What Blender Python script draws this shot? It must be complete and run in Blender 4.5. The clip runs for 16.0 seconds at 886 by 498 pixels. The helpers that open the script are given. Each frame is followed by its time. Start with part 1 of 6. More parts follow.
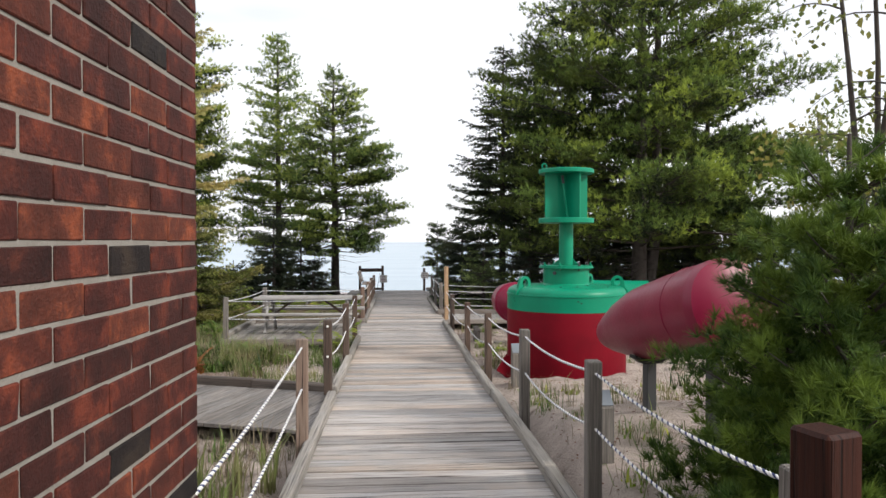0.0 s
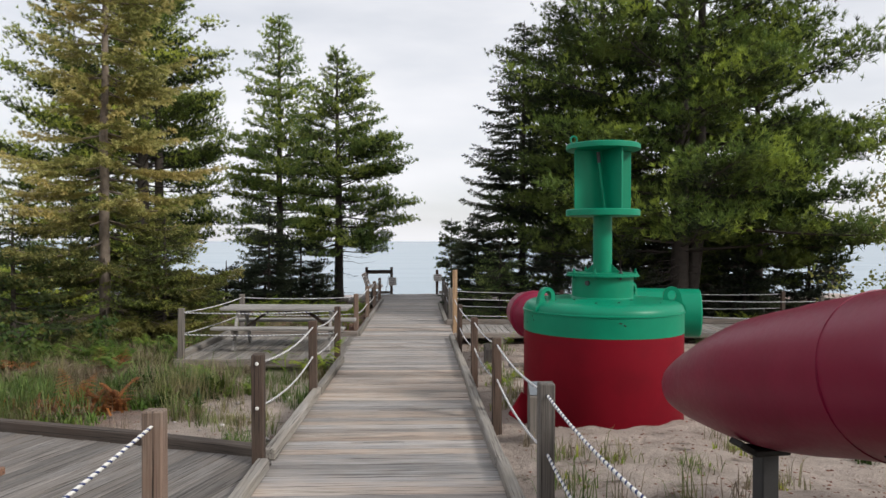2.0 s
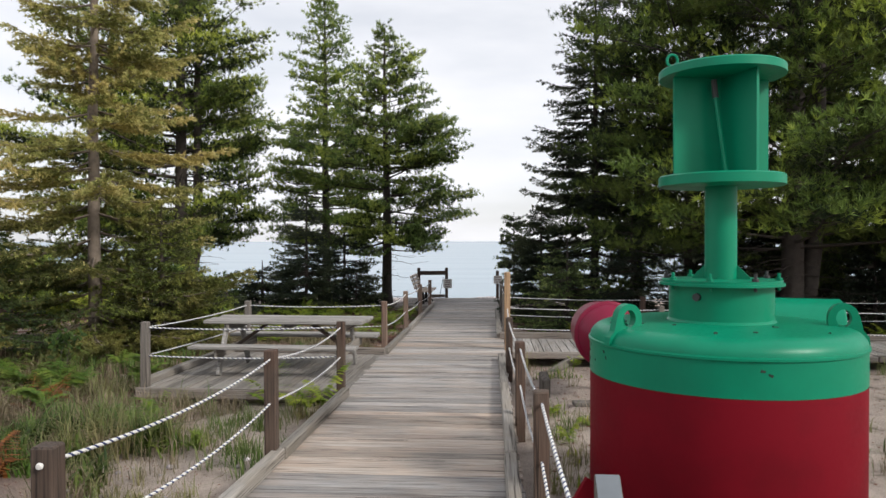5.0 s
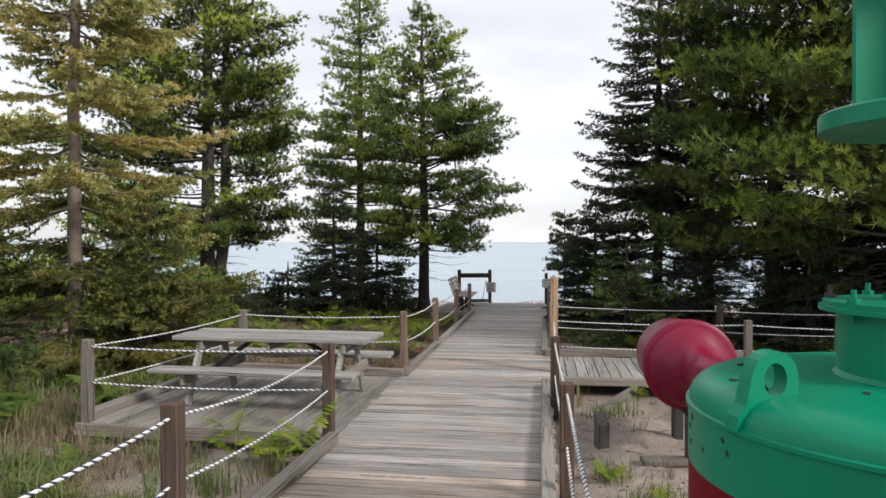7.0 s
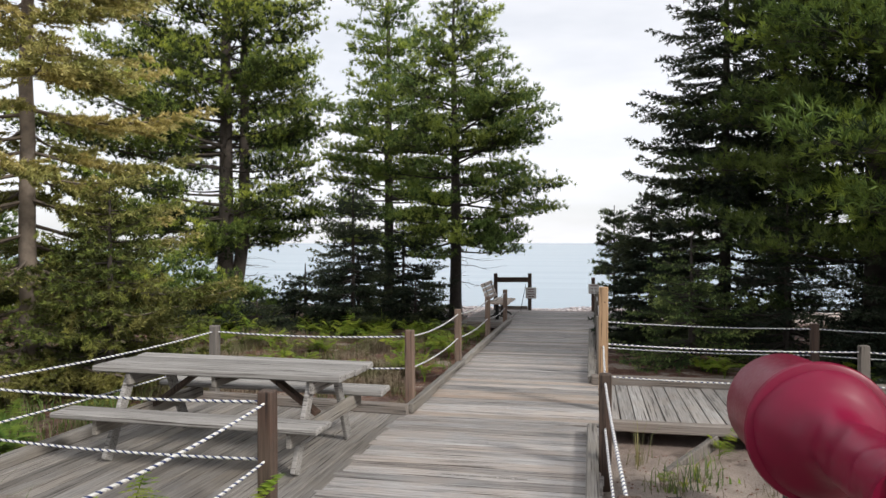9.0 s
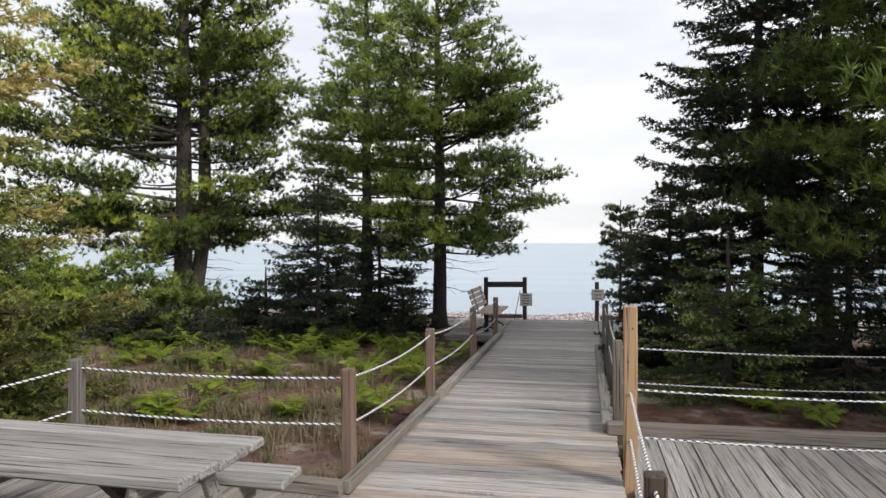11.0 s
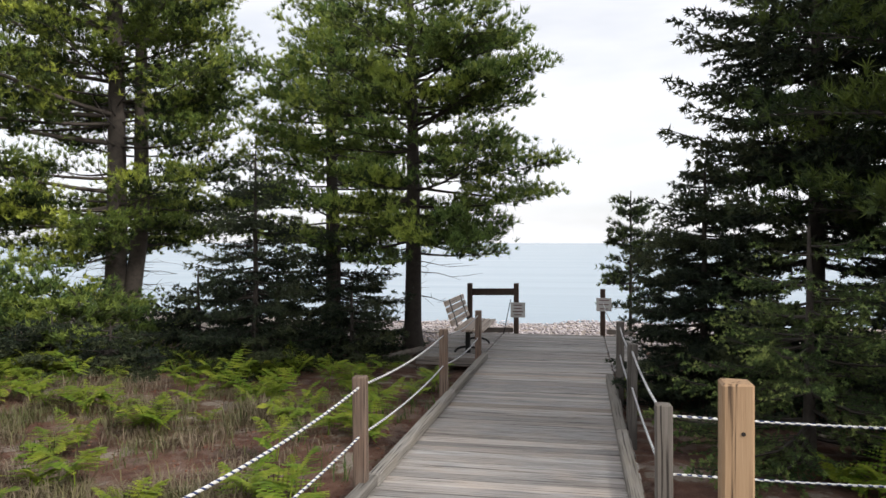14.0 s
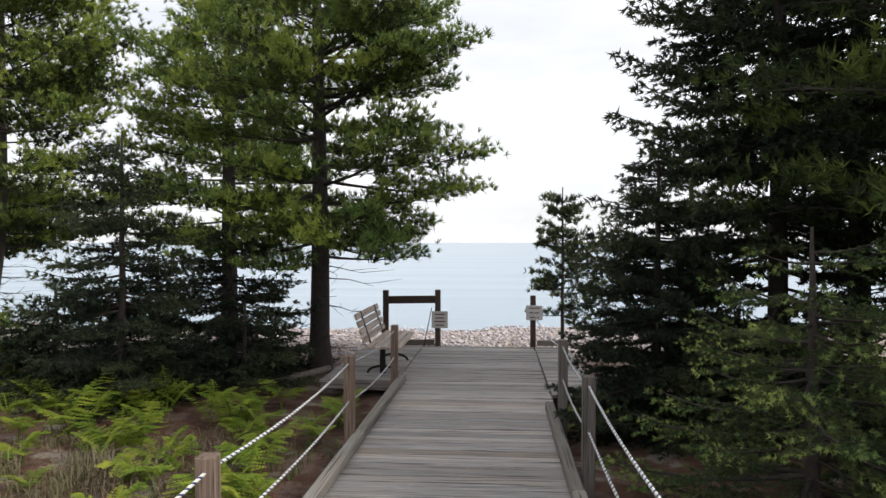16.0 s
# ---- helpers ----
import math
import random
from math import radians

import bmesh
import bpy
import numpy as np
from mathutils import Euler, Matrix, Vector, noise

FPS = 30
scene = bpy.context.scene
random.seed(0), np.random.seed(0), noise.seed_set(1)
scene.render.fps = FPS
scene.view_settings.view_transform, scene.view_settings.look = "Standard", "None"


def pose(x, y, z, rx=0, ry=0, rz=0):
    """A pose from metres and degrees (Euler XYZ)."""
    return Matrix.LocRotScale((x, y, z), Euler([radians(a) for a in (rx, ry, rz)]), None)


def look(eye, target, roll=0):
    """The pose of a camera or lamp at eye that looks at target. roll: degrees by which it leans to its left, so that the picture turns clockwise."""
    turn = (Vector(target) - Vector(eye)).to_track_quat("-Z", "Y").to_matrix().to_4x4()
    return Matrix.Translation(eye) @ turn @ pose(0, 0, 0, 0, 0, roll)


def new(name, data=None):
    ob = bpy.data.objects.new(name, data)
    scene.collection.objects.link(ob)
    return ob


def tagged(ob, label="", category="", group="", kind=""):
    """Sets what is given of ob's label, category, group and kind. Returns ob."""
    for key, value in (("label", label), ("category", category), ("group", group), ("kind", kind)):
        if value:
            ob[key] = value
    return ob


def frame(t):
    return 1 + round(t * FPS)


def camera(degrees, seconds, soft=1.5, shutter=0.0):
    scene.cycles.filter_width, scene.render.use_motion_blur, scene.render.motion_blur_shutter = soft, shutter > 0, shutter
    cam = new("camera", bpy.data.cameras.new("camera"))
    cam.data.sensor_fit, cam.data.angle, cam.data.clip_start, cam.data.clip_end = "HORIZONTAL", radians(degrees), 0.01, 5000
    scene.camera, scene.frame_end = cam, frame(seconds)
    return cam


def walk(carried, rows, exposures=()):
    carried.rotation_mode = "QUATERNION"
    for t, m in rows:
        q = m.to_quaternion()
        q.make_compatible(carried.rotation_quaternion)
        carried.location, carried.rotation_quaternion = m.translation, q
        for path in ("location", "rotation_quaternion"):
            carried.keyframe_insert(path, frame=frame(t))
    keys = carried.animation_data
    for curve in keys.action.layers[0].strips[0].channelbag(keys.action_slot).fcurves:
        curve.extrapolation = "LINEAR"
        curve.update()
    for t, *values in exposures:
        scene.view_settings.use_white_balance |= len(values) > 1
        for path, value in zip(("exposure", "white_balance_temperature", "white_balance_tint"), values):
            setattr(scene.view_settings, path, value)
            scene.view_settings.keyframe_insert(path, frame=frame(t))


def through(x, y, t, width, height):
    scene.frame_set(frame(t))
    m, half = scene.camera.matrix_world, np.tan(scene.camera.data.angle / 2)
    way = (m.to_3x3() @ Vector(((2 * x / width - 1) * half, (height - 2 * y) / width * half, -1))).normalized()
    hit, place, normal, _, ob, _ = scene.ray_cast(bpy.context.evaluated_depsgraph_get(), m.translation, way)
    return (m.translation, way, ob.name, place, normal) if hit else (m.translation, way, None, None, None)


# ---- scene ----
cam = camera(64.1, 16.0)
PATH = [
    (0, (-0.24, -0.153, 1.713), (-0.106, 1.843, 1.692), -0.0),
    (0.5, (-0.147, 0.526, 1.707), (-0.01, 2.522, 1.687), 0.0),
    (1, (-0.04, 1.223, 1.713), (0.098, 3.218, 1.691), -0.0),
    (1.5, (0.087, 1.875, 1.706), (0.2, 3.872, 1.684), 0.0),
    (2, (0.244, 2.436, 1.709), (0.314, 4.435, 1.686), 0.1),
    (2.5, (0.358, 2.921, 1.7), (0.378, 4.921, 1.676), 0.1),
    (3, (0.454, 3.35, 1.675), (0.418, 5.35, 1.651), 0.0),
    (3.5, (0.551, 3.784, 1.65), (0.496, 5.783, 1.627), 0.1),
    (4, (0.639, 4.273, 1.641), (0.564, 6.272, 1.618), 0.0),
    (6.5, (0.832, 7.038, 1.586), (0.593, 9.023, 1.564), 0.0),
    (7, (0.871, 7.53, 1.578), (0.591, 9.51, 1.557), 0.0),
    (7.5, (0.924, 7.998, 1.571), (0.577, 9.967, 1.551), 0.0),
    (8, (0.965, 8.469, 1.564), (0.587, 10.432, 1.544), 0.0),
    (8.5, (0.943, 9.05, 1.569), (0.54, 11.008, 1.549), 0.0),
    (9, (0.883, 9.678, 1.564), (0.476, 11.636, 1.546), 0.0),
    (11.5, (0.669, 12.668, 1.549), (0.277, 14.629, 1.531), 0.0),
    (12, (0.642, 13.206, 1.541), (0.252, 15.167, 1.523), 0.0),
    (12.5, (0.634, 13.692, 1.539), (0.244, 15.653, 1.521), 0.0),
    (13, (0.603, 14.164, 1.536), (0.214, 16.125, 1.518), 0.0),
    (13.5, (0.58, 14.614, 1.535), (0.193, 16.576, 1.517), 0.0),
    (14, (0.529, 15.022, 1.538), (0.147, 16.985, 1.520), 0.0),
    (14.5, (0.469, 15.466, 1.545), (0.111, 17.433, 1.527), 0.0),
    (15, (0.393, 15.896, 1.552), (0.036, 17.864, 1.534), 0.0),
    (15.5, (0.348, 16.312, 1.556), (0.063, 18.292, 1.538), 0.0),
    (16, (0.336, 16.654, 1.575), (0.18, 18.648, 1.556), 0.0),
]
EXPOSURES = [(0.0, 0.24), (0.5, 0.12), (1.1, -0.18), (4.0, -0.12), (6.5, 0.0), (9.0, 0.0), (11.5, 0.0), (14.0, 0.05), (16.0, 0.09)]
walk(cam, [(t, look(eye, target, roll)) for t, eye, target, roll in PATH], EXPOSURES)

# ---- sky, sun ----
world = bpy.data.worlds.new("sky")
scene.world = world
world.use_nodes = True
wn, wl = world.node_tree.nodes, world.node_tree.links
wn.clear()
SUN_EL, SUN_AZ = 34.0, 122.0  # degrees above the horizon, degrees clockwise from +y
sky = wn.new("ShaderNodeTexSky")
sky.sky_type, sky.sun_disc = "NISHITA", False
sky.sun_elevation, sky.sun_rotation = radians(SUN_EL), radians(SUN_AZ)
sky.dust_density, sky.air_density = 1.5, 1.0
tc = wn.new("ShaderNodeTexCoord")
mp = wn.new("ShaderNodeMapping")
mp.inputs["Scale"].default_value = (1.2, 1.2, 4.5)
nz = wn.new("ShaderNodeTexNoise")
nz.inputs["Scale"].default_value, nz.inputs["Detail"].default_value = 1.6, 5
rp = wn.new("ShaderNodeValToRGB")
rp.color_ramp.elements[0].position, rp.color_ramp.elements[1].position = 0.36, 0.62
rp.color_ramp.elements[0].color, rp.color_ramp.elements[1].color = (0.66, 0.66, 0.66, 1), (0.98, 0.98, 0.98, 1)
mx = wn.new("ShaderNodeMix")
mx.data_type = "RGBA"
mx.inputs["B"].default_value = (11.15, 11.2, 11.65, 1)
bg = wn.new("ShaderNodeBackground")
bg.inputs["Strength"].default_value = 0.1
wo = wn.new("ShaderNodeOutputWorld")
wl.new(tc.outputs["Generated"], mp.inputs["Vector"])
wl.new(mp.outputs["Vector"], nz.inputs["Vector"])
wl.new(nz.outputs["Fac"], rp.inputs["Fac"])
wl.new(rp.outputs["Color"], mx.inputs["Factor"])
wl.new(sky.outputs["Color"], mx.inputs["A"])
wl.new(mx.outputs["Result"], bg.inputs["Color"])
wl.new(bg.outputs["Background"], wo.inputs["Surface"])

sun = new("sun", bpy.data.lights.new("sun", "SUN"))
sun.data.energy, sun.data.angle, sun.data.color = 3.3, radians(12), (1.0, 0.95, 0.88)
sx, sy = math.sin(radians(SUN_AZ)), math.cos(radians(SUN_AZ))
sun.matrix_world = look((sx * 30, sy * 30, 30 * math.tan(radians(SUN_EL))), (0, 0, 0))


# ---- materials ----
def material(name, rough=0.7, metal=0.0):
    m = bpy.data.materials.new(name)
    m.use_nodes = True
    b = m.node_tree.nodes["Principled BSDF"]
    b.inputs["Roughness"].default_value, b.inputs["Metallic"].default_value = rough, metal
    return m, m.node_tree.nodes, m.node_tree.links, b


def ramp(nodes, stops):
    r = nodes.new("ShaderNodeValToRGB")
    e = r.color_ramp.elements
    while len(e) < len(stops):
        e.new(0.5)
    for el, (p, c) in zip(e, stops):
        el.position, el.color = p, (*c, 1)
    return r


def noise_node(nodes, links, vec, scale, detail=4, rough=0.6):
    n = nodes.new("ShaderNodeTexNoise")
    n.inputs["Scale"].default_value, n.inputs["Detail"].default_value, n.inputs["Roughness"].default_value = scale, detail, rough
    links.new(vec, n.inputs["Vector"])
    return n


def mixed(nodes, links, a, b, fac, mode="MIX"):
    m = nodes.new("ShaderNodeMix")
    m.data_type, m.blend_type = "RGBA", mode
    for key, v in (("Factor", fac), ("A", a), ("B", b)):
        if isinstance(v, (int, float)):
            m.inputs[key].default_value = v
        elif isinstance(v, tuple):
            m.inputs[key].default_value = (*v, 1)
        else:
            links.new(v, m.inputs[key])
    return m.outputs["Result"]


def bump(nodes, links, b, height, strength=0.3, distance=0.01):
    n = nodes.new("ShaderNodeBump")
    n.inputs["Strength"].default_value, n.inputs["Distance"].default_value = strength, distance
    links.new(height, n.inputs["Height"])
    links.new(n.outputs["Normal"], b.inputs["Normal"])


def wood(name, dark, light, tint, axis, rough=0.8, var=0.5, knots=True):
    """Sawn wood with its grain along one axis of the object."""
    m, n, l, b = material(name, rough)
    co = n.new("ShaderNodeTexCoord")
    info = n.new("ShaderNodeObjectInfo")
    off = n.new("ShaderNodeVectorMath")
    off.operation = "MULTIPLY_ADD"
    sep = n.new("ShaderNodeCombineXYZ")
    for k in "XYZ":
        l.new(info.outputs["Random"], sep.inputs[k])
    l.new(sep.outputs[0], off.inputs[0])
    off.inputs[1].default_value = (37.0, 53.0, 71.0)
    l.new(co.outputs["Object"], off.inputs[2])
    mp = n.new("ShaderNodeMapping")
    sc = [95.0, 95.0, 95.0]
    sc["xyz".index(axis)] = 2.6
    mp.inputs["Scale"].default_value = sc
    l.new(off.outputs[0], mp.inputs["Vector"])
    grain = noise_node(n, l, mp.outputs["Vector"], 1.0, 6, 0.65)
    mc = n.new("ShaderNodeMapping")
    sk = [70.0, 70.0, 70.0]
    sk["xyz".index(axis)] = 1.3
    mc.inputs["Scale"].default_value = sk
    l.new(off.outputs[0], mc.inputs["Vector"])
    crack = noise_node(n, l, mc.outputs["Vector"], 1.0, 3, 0.5)
    rc = ramp(n, [(0.34, (0.2, 0.18, 0.17)), (0.395, (0.74, 0.73, 0.72)), (0.47, (1, 1, 1))])
    l.new(crack.outputs["Fac"], rc.inputs["Fac"])
    patch = noise_node(n, l, off.outputs[0], 2.6, 4)
    rg = ramp(n, [(0.28, dark), (0.5, tuple((a + c) / 2 for a, c in zip(dark, light))), (0.72, light)])
    l.new(grain.outputs["Fac"], rg.inputs["Fac"])
    rt = ramp(n, [(0.4, (0, 0, 0)), (0.66, (1, 1, 1))])
    l.new(patch.outputs["Fac"], rt.inputs["Fac"])
    col = mixed(n, l, rg.outputs["Color"], tint, 0.0)
    mixn = col.node
    f = n.new("ShaderNodeMath")
    f.operation = "MULTIPLY"
    f.inputs[1].default_value = 0.5
    l.new(rt.outputs["Color"], f.inputs[0])
    rnd = n.new("ShaderNodeMath")
    rnd.operation = "MULTIPLY"
    rnd.inputs[1].default_value = 17.31
    l.new(info.outputs["Random"], rnd.inputs[0])
    fr = n.new("ShaderNodeMath")
    fr.operation = "FRACT"
    l.new(rnd.outputs[0], fr.inputs[0])
    per = n.new("ShaderNodeMapRange")
    per.inputs["From Min"].default_value, per.inputs["To Max"].default_value = 0.6, 0.35
    l.new(fr.outputs[0], per.inputs["Value"])
    add = n.new("ShaderNodeMath")
    l.new(f.outputs[0], add.inputs[0])
    l.new(per.outputs[0], add.inputs[1])
    l.new(add.outputs[0], mixn.inputs["Factor"])
    tone = n.new("ShaderNodeMapRange")
    tone.inputs["To Min"].default_value, tone.inputs["To Max"].default_value = 1 - var * 0.5, 1 + var * 0.4
    l.new(info.outputs["Random"], tone.inputs["Value"])
    hs = n.new("ShaderNodeHueSaturation")
    l.new(tone.outputs[0], hs.inputs["Value"])
    l.new(col, hs.inputs["Color"])
    l.new(mixed(n, l, hs.outputs["Color"], rc.outputs["Color"], 1.0, "MULTIPLY"), b.inputs["Base Color"])
    hh = n.new("ShaderNodeMath")
    l.new(grain.outputs["Fac"], hh.inputs[0])
    l.new(rc.outputs["Color"], hh.inputs[1])
    bump(n, l, b, hh.outputs[0], 0.55, 0.004)
    return m


def plain(name, colour, rough=0.6, metal=0.0, dirt=None, scale=6.0, amount=0.35, spec=0.5, bumpy=0.1):
    """A paint, metal or stone with mottling and fine relief."""
    m, n, l, b = material(name, rough, metal)
    co = n.new("ShaderNodeTexCoord")
    a = noise_node(n, l, co.outputs["Object"], scale, 6)
    f = noise_node(n, l, co.outputs["Object"], scale * 14, 3)
    r = ramp(n, [(0.45, (0, 0, 0)), (0.75, (1, 1, 1))])
    l.new(a.outputs["Fac"], r.inputs["Fac"])
    k = n.new("ShaderNodeMath")
    k.operation = "MULTIPLY"
    k.inputs[1].default_value = amount
    l.new(r.outputs["Color"], k.inputs[0])
    l.new(mixed(n, l, colour, dirt or tuple(c * 0.6 for c in colour), k.outputs[0]), b.inputs["Base Color"])
    b.inputs["Specular IOR Level"].default_value = spec
    rr = n.new("ShaderNodeMapRange")
    rr.inputs["To Min"].default_value, rr.inputs["To Max"].default_value = rough - 0.08, min(1.0, rough + 0.15)
    l.new(f.outputs["Fac"], rr.inputs["Value"])
    l.new(rr.outputs[0], b.inputs["Roughness"])
    bump(n, l, b, f.outputs["Fac"], bumpy, 0.003)
    return m


def leaf(name, dark, light, patch=None, patch_scale=0.6, through=0.3, rough=0.6, patch_lo=0.45, patch_hi=0.62):
    """Needles, blades and leaves: each one its own tone, with larger patches."""
    m, n, l, b = material(name, rough)
    dark, light, patch = [c and (c[0], c[1] * 0.97, c[2] * 1.08 + 0.003) for c in (dark, light, patch)]
    geo = n.new("ShaderNodeNewGeometry")
    r = ramp(n, [(0.0, dark), (1.0, light)])
    l.new(geo.outputs["Random Per Island"], r.inputs["Fac"])
    col = r.outputs["Color"]
    co = n.new("ShaderNodeTexCoord")
    if patch:
        p = noise_node(n, l, co.outputs["Object"], patch_scale, 3)
        pr = ramp(n, [(patch_lo, (0, 0, 0)), (patch_hi, (1, 1, 1))])
        l.new(p.outputs["Fac"], pr.inputs["Fac"])
        col = mixed(n, l, col, patch, pr.outputs["Color"])
    l.new(col, b.inputs["Base Color"])
    b.inputs["Specular IOR Level"].default_value = 0.25
    t = n.new("ShaderNodeBsdfTranslucent")
    l.new(col, t.inputs["Color"])
    mix = n.new("ShaderNodeMixShader")
    mix.inputs["Fac"].default_value = through
    l.new(b.outputs["BSDF"], mix.inputs[1])
    l.new(t.outputs["BSDF"], mix.inputs[2])
    l.new(mix.outputs["Shader"], n["Material Output"].inputs["Surface"])
    return m


M_PLANK = wood("deck_wood", (0.11, 0.104, 0.101), (0.48, 0.465, 0.456), (0.39, 0.33, 0.285), "x", var=0.65)
M_PLANKW = wood("warm_deck_wood", (0.14, 0.12, 0.105), (0.54, 0.475, 0.415), (0.46, 0.345, 0.27), "x", var=0.6)
M_PLANKY = wood("side_deck_wood", (0.09, 0.083, 0.077), (0.31, 0.292, 0.272), (0.22, 0.19, 0.157), "y", var=0.6)
M_SIDE = wood("side_walk_wood", (0.11, 0.105, 0.10), (0.44, 0.425, 0.41), (0.31, 0.27, 0.235), "y", var=0.6)
M_WEST = wood("west_deck_wood", (0.035, 0.032, 0.029), (0.28, 0.26, 0.245), (0.15, 0.125, 0.105), "y", var=0.6)
M_KERB = wood("kerb_wood", (0.12, 0.11, 0.10), (0.34, 0.32, 0.295), (0.22, 0.19, 0.15), "y")
M_KERBX = wood("beam_wood", (0.10, 0.086, 0.076), (0.27, 0.24, 0.215), (0.19, 0.145, 0.112), "x")
M_POST = wood("post_wood", (0.026, 0.017, 0.013), (0.12, 0.084, 0.062), (0.085, 0.04, 0.026), "z", var=0.6)
M_POST_B = wood("light_post_wood", (0.07, 0.05, 0.038), (0.25, 0.19, 0.15), (0.16, 0.095, 0.068), "z", var=0.5)
M_DARKBEAM = wood("dark_beam_wood", (0.028, 0.022, 0.018), (0.105, 0.085, 0.07), (0.07, 0.048, 0.036), "x", var=0.4)
M_GREYPOST = wood("grey_post_wood", (0.055, 0.049, 0.044), (0.225, 0.203, 0.182), (0.13, 0.11, 0.092), "z", var=0.3)
M_NEWPOST = wood("new_post_wood", (0.28, 0.175, 0.095), (0.46, 0.315, 0.19), (0.36, 0.23, 0.13), "z", var=0.1)
M_REDPOST = wood("stained_post_wood", (0.010, 0.004, 0.003), (0.075, 0.020, 0.010), (0.03, 0.009, 0.006), "z", 0.55)
M_REDPOST.node_tree.nodes["Principled BSDF"].inputs["Specular IOR Level"].default_value = 0.15
M_TABLE = wood("table_wood", (0.13, 0.125, 0.12), (0.42, 0.405, 0.385), (0.25, 0.235, 0.22), "x", var=0.4)
M_SLAT = wood("bench_slat_wood", (0.15, 0.075, 0.05), (0.30, 0.17, 0.115), (0.22, 0.13, 0.08), "x", 0.5, var=0.2)
M_PALESLAT = wood("pale_slat_wood", (0.34, 0.25, 0.19), (0.60, 0.50, 0.42), (0.50, 0.40, 0.32), "y", 0.6, var=0.2)
M_GREEN = plain("green_paint", (0.0, 0.205, 0.11), 0.36, dirt=(0.0, 0.145, 0.078), scale=3.0, amount=0.5, spec=0.25)
M_RED = plain("red_paint", (0.165, 0.002, 0.010), 0.6, dirt=(0.105, 0.002, 0.007), scale=2.2, amount=0.7, spec=0.14)
M_NUN = plain("crimson_paint", (0.18, 0.002, 0.028), 0.36, dirt=(0.115, 0.002, 0.016), scale=2.5, amount=0.6, spec=0.36)
M_IRON = plain("black_iron", (0.02, 0.019, 0.018), 0.5, 0.6)
M_STEEL = plain("grey_steel", (0.055, 0.056, 0.058), 0.5, 0.4)
M_CHIP = plain("chipped_primer", (0.02, 0.015, 0.012), 0.8)
M_ROPE = plain("white_rope", (0.72, 0.71, 0.68), 0.8, scale=30, amount=0.4)
M_BLUE = plain("blue_rope_strand", (0.03, 0.045, 0.13), 0.8, scale=30)
M_SIGN = plain("white_sign_board", (0.66, 0.64, 0.62), 0.5)
M_INK = plain("sign_lettering", (0.16, 0.07, 0.07), 0.6)
M_BURN = plain("burnt_lettering", (0.15, 0.135, 0.12), 0.9)
M_PLAQUE = plain("plaque_metal", (0.17, 0.19, 0.21), 0.35, 0.3)
M_CONCRETE = plain("concrete", (0.17, 0.16, 0.147), 0.9, scale=3, bumpy=0.3)
M_MORTAR = plain("mortar", (0.21, 0.195, 0.172), 0.95, dirt=(0.15, 0.135, 0.115), scale=14, amount=0.8, bumpy=0.9)
M_PALEBARK = plain("pale_bark", (0.21, 0.17, 0.135), 0.95, dirt=(0.10, 0.08, 0.065), scale=9, amount=0.9, bumpy=0.9)
M_BARK = plain("grey_brown_bark", (0.08, 0.066, 0.056), 0.95, dirt=(0.036, 0.03, 0.026), scale=9, amount=0.9, bumpy=0.9)
M_DBARK = plain("dark_bark", (0.055, 0.045, 0.038), 0.95, dirt=(0.025, 0.02, 0.018), scale=9, amount=0.9, bumpy=0.9)
M_PINE = leaf("pine_needles", (0.06, 0.12, 0.03), (0.24, 0.345, 0.075), (0.42, 0.51, 0.09), 0.7, 0.28)
M_PINE_B = leaf("bright_pine_needles", (0.055, 0.105, 0.024), (0.25, 0.335, 0.058), (0.46, 0.53, 0.08), 0.6, 0.24)
M_PINE_O = leaf("old_pine_needles", (0.036, 0.078, 0.022), (0.15, 0.23, 0.052), (0.25, 0.33, 0.062), 0.8, 0.26)
M_PINE_M = leaf("grove_pine_shoots", (0.06, 0.11, 0.022), (0.19, 0.28, 0.048), (0.33, 0.43, 0.06), 0.7, 0.25, patch_lo=0.48, patch_hi=0.62)
# crown and grove shade put into the colour; pale patches paint sunlit tufts
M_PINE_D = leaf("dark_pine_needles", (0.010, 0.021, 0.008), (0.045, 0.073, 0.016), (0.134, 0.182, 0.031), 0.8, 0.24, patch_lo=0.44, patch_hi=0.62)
M_PINE_S = leaf("pine_shoots_shade_tone", (0.022, 0.045, 0.012), (0.075, 0.112, 0.026), (0.150, 0.203, 0.038), 0.8, 0.25)
M_PINE_N = leaf("young_pine_needles", (0.024, 0.058, 0.010), (0.085, 0.15, 0.022), (0.16, 0.24, 0.03), 3.0, 0.3)
# the sunlit look of the fence-side spruce is put into these brighter tones
M_SPRUCE_L = leaf("bright_spruce_needles", (0.032, 0.062, 0.021), (0.101, 0.152, 0.046), (0.147, 0.193, 0.055), 2.4, 0.3)
M_SPRUCE_B = leaf("bright_spruce_shoots", (0.100, 0.175, 0.044), (0.250, 0.350, 0.094), (0.375, 0.450, 0.125), 2.4, 0.3)
M_SPRUCE = leaf("spruce_needles", (0.014, 0.024, 0.013), (0.041, 0.058, 0.029), (0.074, 0.094, 0.041), 0.9, 0.2)
M_SPRUCE_T = leaf("spruce_shoots", (0.022, 0.036, 0.019), (0.059, 0.081, 0.034), (0.094, 0.112, 0.044), 0.9, 0.25)
M_YELLOW = leaf("yellowing_spruce_needles", (0.15, 0.175, 0.045), (0.36, 0.37, 0.10), (0.46, 0.40, 0.12), 0.7, 0.35)
M_YELLOW_T = leaf("yellowing_spruce_shoots", (0.31, 0.335, 0.10), (0.58, 0.575, 0.19), (0.65, 0.56, 0.21), 0.7, 0.35)
